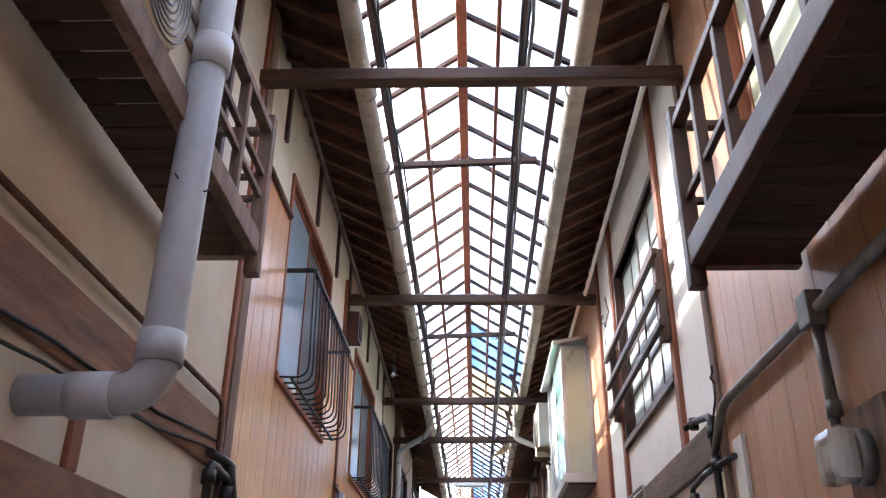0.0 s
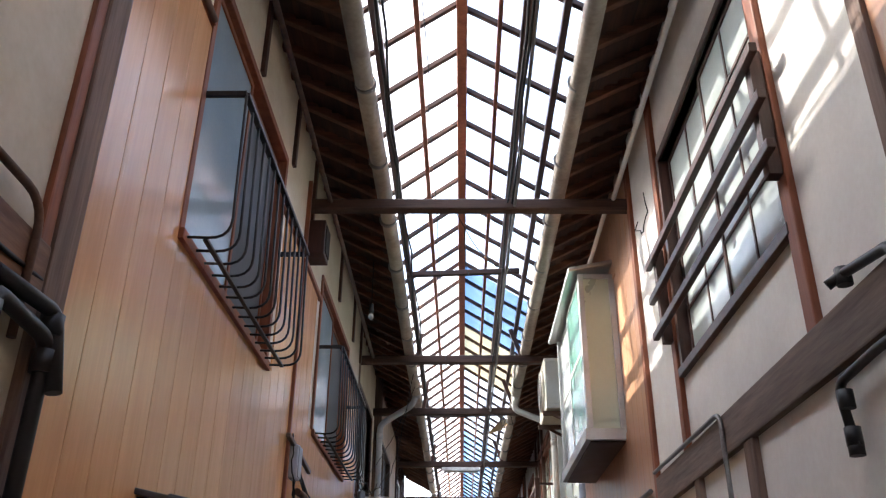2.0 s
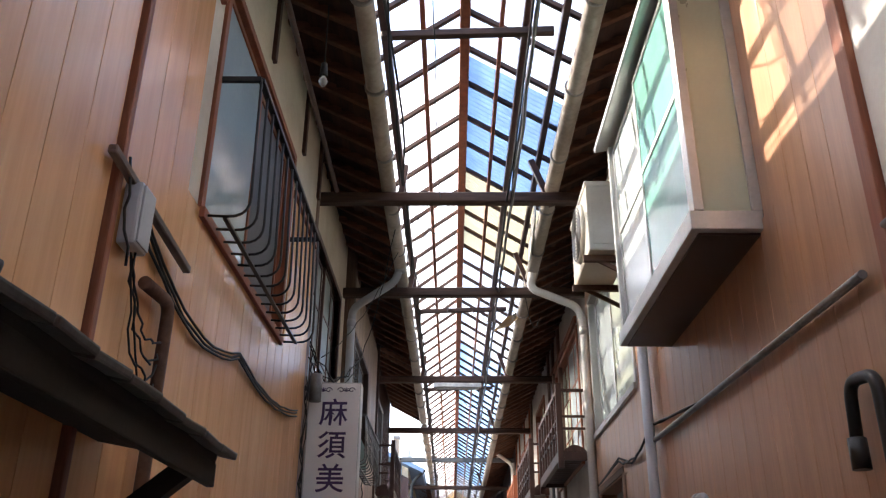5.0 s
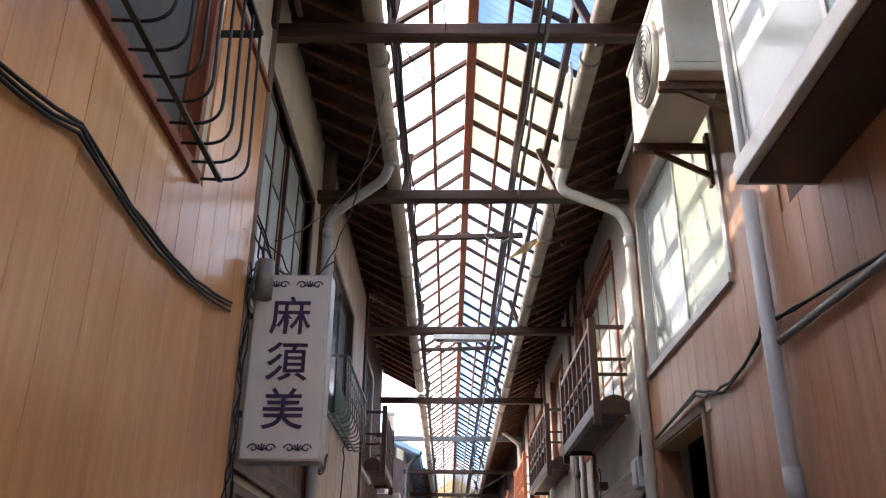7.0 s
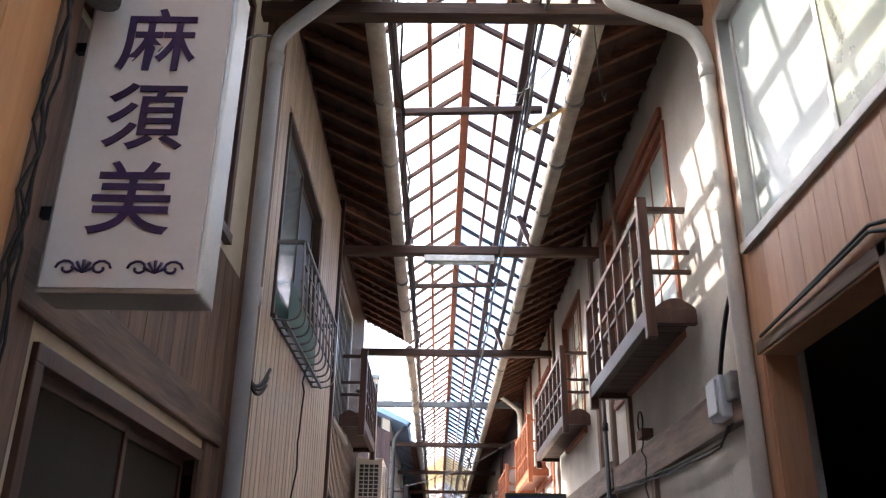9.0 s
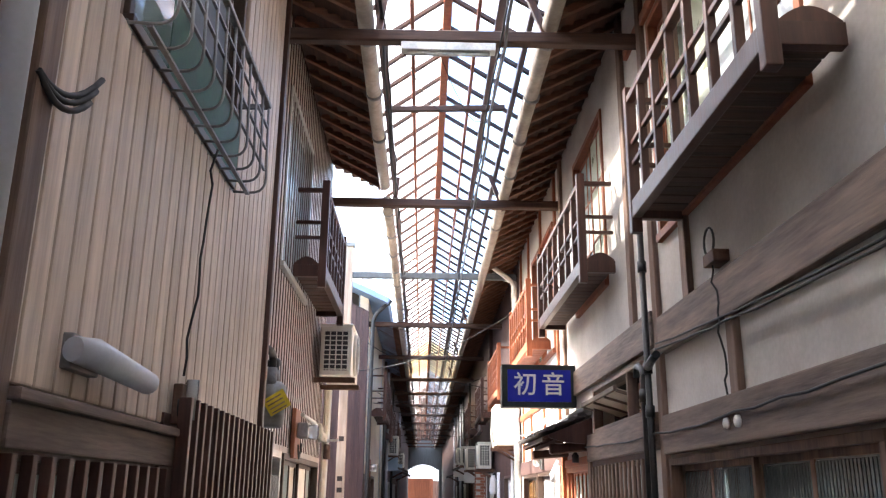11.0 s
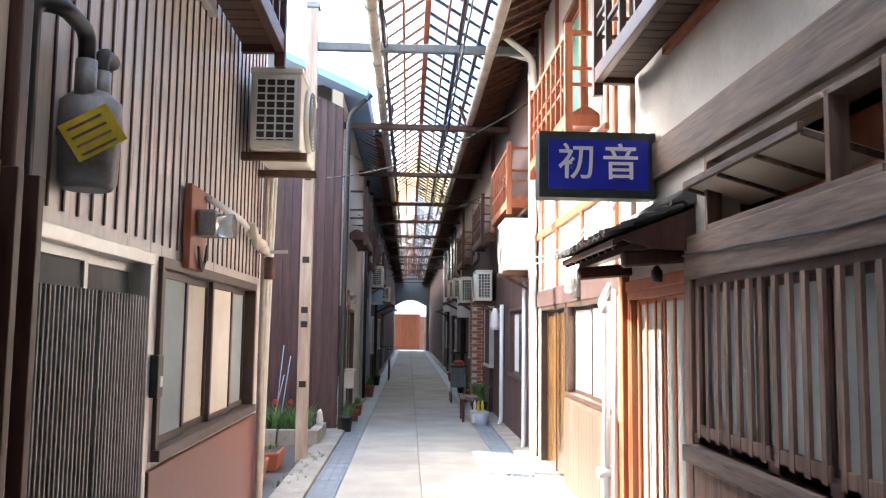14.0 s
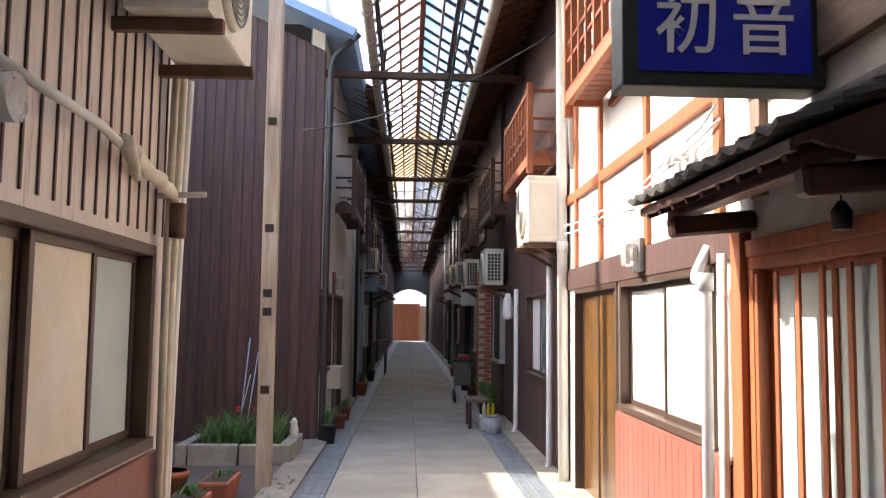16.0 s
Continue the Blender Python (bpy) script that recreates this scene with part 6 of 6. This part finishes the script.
part("handle", bar(B(), (0.43, 28.55, 1.02), (0.75, 28.55, 1.02), 0.03, 0.03), m_black, g)
part("blanket", box(B(), 0.5, 0.7, 28.66, 28.9, 0.77, 0.85, 0.03), m_redp, g, "small red bundle")

# ---- tan house and beyond on the left ----
X = LX2 + 0.05
window(-1, X, 26.02, 27.18, 1.02, 1.88, m_bronze, [m_frostg, m_frost], 1, 0.04, "window with greenish frosted panes")
window(-1, X, 27.62, 28.88, 0.06, 1.88, m_bronze, [m_frosty, m_frosty], 1, 0.045, "brown sliding door far along", kind="door")
balcony(-1, X, -0.92, 27.2, 29.2, 2.95, 3.7, m_brown, "weathered wooden balcony on a tan wall", 8)
balcony(-1, X, -0.95, 31.2, 33.2, 2.8, 3.5, m_brown, "weathered wooden balcony on a blue wall", 8)
balcony(-1, LX2, -0.95, 37, 39, 2.9, 3.6, m_brown, "weathered wooden balcony far along the lane", 8)
g = thing("meter_board", "wooden board with a meter on a tan wall", "electric meter")
part("board", box(B(), X, X + 0.03, 27.3, 27.55, 1.9, 2.2, 0.005), m_red, g)
part("meter", tube(B(), [(X + 0.03, 27.42, 2.05), (X + 0.14, 27.42, 2.05)], 0.07, 14), m_clear, g)
g = thing("letter_box", "beige metal box on a tan wall", "box")
part("body", box(B(), X, X + 0.16, 26.9, 27.25, 0.75, 1.0, 0.01), m_case, g)
part("lid", box(B(), X, X + 0.18, 26.88, 27.27, 1.0, 1.02, 0.004), m_case, g)
pipe("drain_pipe", [(X + 0.05, 30.9, 4.8), (X + 0.05, 30.9, 0.04)], 0.035, m_pvcw, "pale drain pipe at a house corner")
pot(-1.12, 26.9, 0.1, 0.24, "dark pot with a green shrub by the wall", 50, 0.3, m_black, 11)
pot(-1.1, 28.3, 0.09, 0.2, "terracotta pot with red flowers", 30, 0.2, m_terra, 12)
pot(-1.1, 29.2, 0.09, 0.2, "terracotta pot with small leaves", 30, 0.2, m_terra, 13)
solo("step_stone", box(B(), -1.28, -1.02, 26.1, 27.0, 0.03, 0.1, 0.015), m_kerb, "concrete step before a house wall", "step")
# bicycle
g = thing("bicycle", "dark bicycle leaning by the far wall", "bicycle", at=(0, 4, GROUND))
for yy in (35.2, 36.2):
    wl = part("wheel", B(), m_black, g)
    bm = tube(B(), [(-0.8, yy + 0.32 * math.cos(a), 0.33 + 0.32 * math.sin(a)) for a in [i * 2 * math.pi / 24 for i in range(25)]], 0.018, 6, False)
    bm.to_mesh(wl.data)
    bm.free()
    for k in range(8):
        a = k * math.pi / 4
        part("spoke", tube(B(), [(-0.8, yy, 0.33), (-0.8, yy + 0.31 * math.cos(a), 0.33 + 0.31 * math.sin(a))], 0.003, 4), m_steel, wl)
part("frame", tube(B(), [(-0.8, 35.2, 0.33), (-0.8, 35.4, 0.8), (-0.8, 35.9, 0.75), (-0.8, 35.75, 0.3), (-0.8, 35.4, 0.72)], 0.018, 6), m_black, g)
part("fork", tube(B(), [(-0.8, 35.2, 0.33), (-0.8, 35.36, 0.95)], 0.014, 6), m_steel, g)
part("handlebar", bar(B(), (-1.05, 35.36, 0.97), (-0.55, 35.36, 0.97), 0.02, 0.02), m_black, g)
part("saddle", box(B(), -0.87, -0.73, 35.8, 36.06, 0.86, 0.92, 0.02), m_black, g)
part("rear_stay", tube(B(), [(-0.8, 36.2, 0.33), (-0.8, 35.9, 0.78)], 0.012, 6), m_black, g)
# far porch awnings and clutter
for sd, y, z in ((-1, 40.5, 2.3), (1, 38, 2.3), (1, 44, 2.2), (-1, 46, 2.3)):
    g = thing("porch_roof", "dark porch roof far along the lane", "roof")
    xw = LX2 if sd < 0 else RX2
    part("deck", bar(B(), (xw, y, z + 0.2), (xw - sd * 0.55, y, z), 2.0, 0.06), m_tile, g)
    part("bracket", bar(B(), (xw, y - 0.8, z - 0.2), (xw - sd * 0.45, y - 0.8, z + 0.02), 0.05, 0.05), m_brown, g)
for k, (sd, y, z) in enumerate(((1, 35.5, 2.4), (1, 38.2, 2.5), (-1, 34.5, 2.6), (-1, 42, 2.5))):
    air_conditioner(sd, RX2 if sd > 0 else LX2, 0.26, y, y + 0.7, z, z + 0.5, "pale air conditioner unit far along the lane")

# ---- house fronts that stand further back from the lane ----
ON_FLOOR = {"bucket", "crate", "plant_pot_group", "shopping_trolley", "bench", "flower_pot", "weeds", "raised_planter", "garden_ornament", "wooden_post", "bicycle", "step_stone"}


def set_back(side, y0, y1, s, eye=Vector((-0.23, 14.6, 1.6))):
    """Set a row of fronts, with all that hangs on them, back by one scale."""
    bpy.context.view_layer.update()
    m = Matrix.Translation(eye) @ Matrix.Scale(s, 4) @ Matrix.Translation(-eye)
    for ob in list(scene.objects):
        if ob.parent or ob.type not in ("MESH", "EMPTY") or ob.name.split(".")[0] in ON_FLOOR:
            continue
        pts = [o.matrix_world @ Vector(c) for o in [ob, *ob.children_recursive] if o.type == "MESH" and o.data.vertices for c in o.bound_box]
        if not pts:
            continue
        lo, hi = (Vector([f(p[k] for p in pts) for k in range(3)]) for f in (min, max))
        mid = (lo + hi) / 2
        if y0 < mid.y < y1 and hi.y - lo.y < 12 and side * mid.x > 0.75:
            ob.matrix_world = m @ ob.matrix_world


set_back(-1, 16.7, 20.3, 1.1)
set_back(1, 13.2, 29.1, 1.05)
set_back(-1, 25.3, 34.1, 1.13)

# ---- overhead: wires, lamp fittings ----
g = thing("fluorescent_lamp", "white fluorescent batten under a tie beam", "lamp")
part("batten", box(B(), -0.42, 0.25, 16.7, 16.78, 4.62, 4.68, 0.005), m_tube, g)
part("tube", tube(B(), [(-0.38, 16.74, 4.605), (0.21, 16.74, 4.605)], 0.015, 10), m_tube, g)
cable(sag((0.3, -14, 4.78), (0.34, 70, 4.72), 0.06, 150, 0.012, 1), "black cable running the length of the lane", 0.01)
cable(sag((0.27, -14, 4.82), (0.3, 70, 4.75), 0.1, 120, 0.015, 2), "black cable running the length of the lane", 0.008)
cable(sag((0.33, -4, 4.75), (0.3, 30, 4.72), 0.05, 90, 0.012, 3), "pale conduit running the length of the lane", 0.012, m_steel)
cable(sag((-0.56, -4, 4.95), (-0.58, 40, 4.95), 0.05, 90, 0.02, 4), "black cable below the gutter", 0.012)
cable(sag((-0.53, -4, 4.98), (-0.56, 40, 4.92), 0.05, 90, 0.025, 5), "black cable below the gutter", 0.009)
cable(sag((-0.3, 0, 5.0), (-0.26, 11.2, 4.75), 0.1, 30, 0.01, 6), "thin wire hanging below the skylight", 0.004)
rnd = random.Random(21)
for k in range(26):
    y = rnd.choice(BEAMS[1:10])
    p = Vector((rnd.uniform(-0.7, 0.6), y, 4.705))
    q = p + Vector((rnd.uniform(-0.5, 0.5), rnd.uniform(0.2, 1.6), rnd.uniform(-0.05, 0.25)))
    cable(sag(p, q, rnd.uniform(0.05, 0.25), 10, 0.01, k), "loose wire dangling from a tie beam", 0.004)
for k in range(14):
    y = 26 + k * 1.7 + rnd.uniform(-0.5, 0.5)
    cable(sag((-1.36, y, rnd.uniform(3.2, 4.6)), (1.32, y + rnd.uniform(-2, 2), rnd.uniform(3.4, 4.6)), 0.2, 10, 0.01, k), "wire crossing the lane far along", 0.007)
g = thing("hanging_bulb", "bare bulb holder hanging from the eave", "lamp")
part("cord", tube(B(), [(-0.92, 9.2, 5.06), (-0.92, 9.2, 4.62)], 0.005, 5), m_cable, g)
part("holder", tube(B(), [(-0.92, 9.2, 4.62), (-0.92, 9.2, 4.53)], [0.018, 0.025], 10), m_black, g)
part("bulb", tube(B(), [(-0.92, 9.2, 4.53), (-0.92, 9.2, 4.49), (-0.92, 9.2, 4.46)], [0.015, 0.03, 0.012], 10), m_clear, g)
for k, y in enumerate(BEAMS[2:9]):
    solo("brace", bar(B(), (0.66, y + 0.06, 4.72), (0.5, y + 0.06, 5.15), 0.045, 0.05, 0.004), m_brown, "short wooden strut between beam and skylight", "strut", "skylight struts")
    solo("brace", bar(B(), (-0.6, y + 0.06, 4.72), (-0.55, y + 0.06, 5.1), 0.045, 0.05, 0.004), m_brown, "short wooden strut between beam and skylight", "strut", "skylight struts")
for y in (9.5, 5.6, 14.8, 18.6):
    solo("collar_tie", bar(B(), (-0.62, y, 5.06), (0.5, y, 5.1), 0.05, 0.05, 0.004), m_beam, "thin dark collar tie under the skylight", "beam", "skylight collar ties")
for sd, gx in ((-1, LX), (1, RX)):
    for a, b in ((4.2, 11.0),) if sd < 0 else ((3.5, 7.4), (7.6, 12.8)):
        pipe("eave_pole", [(gx - sd * 0.16, a, 4.75), (gx - sd * 0.14, b, 4.72)], 0.018, m_pvcw if sd > 0 else m_beam, "long pole slung under the eave")

# far clutter: drain pipes, small signs and cables along the distant fronts
rnd = random.Random(33)
for k in range(9):
    sd = rnd.choice((-1, 1))
    xw = LX2 if sd < 0 else RX2
    y = 32.5 + k * 2.0
    pipe("drain_pipe", [(xw - sd * 0.06, y, 4.8), (xw - sd * 0.06, y, 0.04)], 0.035, rnd.choice((m_pvcw, m_pvc, m_black)), "thin drain pipe on a far house front")
for k, (sd, y, z) in enumerate(((1, 33.8, 1.9), (-1, 35.0, 2.2), (1, 37.2, 2.0), (-1, 40.0, 2.1), (1, 41.5, 2.2))):
    xw = LX2 if sd < 0 else RX2
    g = thing("small_sign", "small pale signboard on a far house front", "sign")
    part("board", box(B(), xw - sd * 0.03, xw - sd * 0.35, y, y + 0.05, z, z + 0.45, 0.006), m_signw if k % 2 == 0 else m_bluepaint, g)
    part("arm", bar(B(), (xw, y + 0.025, z + 0.4), (xw - sd * 0.1, y + 0.025, z + 0.4), 0.03, 0.03), m_black, g)
for k, (sd, y) in enumerate(((1, 32.2), (1, 34.6), (-1, 33.2), (-1, 37.0), (1, 39.0))):
    xw = -1.08 if sd < 0 else 1.02
    pot(xw, y, 0.12, 0.26, "dark potted plant along a far wall", 40, 0.35, m_black if k % 2 else m_terra, 40 + k)
for k, (sd, y) in enumerate(((1, 33.0), (-1, 36.3), (1, 40.0), (-1, 41.5), (1, 45.0))):
    window(sd, RX2 - 0.03 if sd > 0 else LX2 + 0.03, y, y + 1.3, 1.0, 1.9, m_alu, [m_frost, m_glass], 1, 0.04, "pale window on a far house front", -0.01)
for k, (sd, y) in enumerate(((1, 32.0), (-1, 35.2), (1, 37.0), (-1, 40.0), (1, 42.5))):
    window(sd, RX2 - 0.03 if sd > 0 else LX2 + 0.03, y, y + 1.5, 3.1, 4.3, m_brown, [m_frost, m_frost], 2, 0.04, "upper wooden window on a far house front", -0.01)
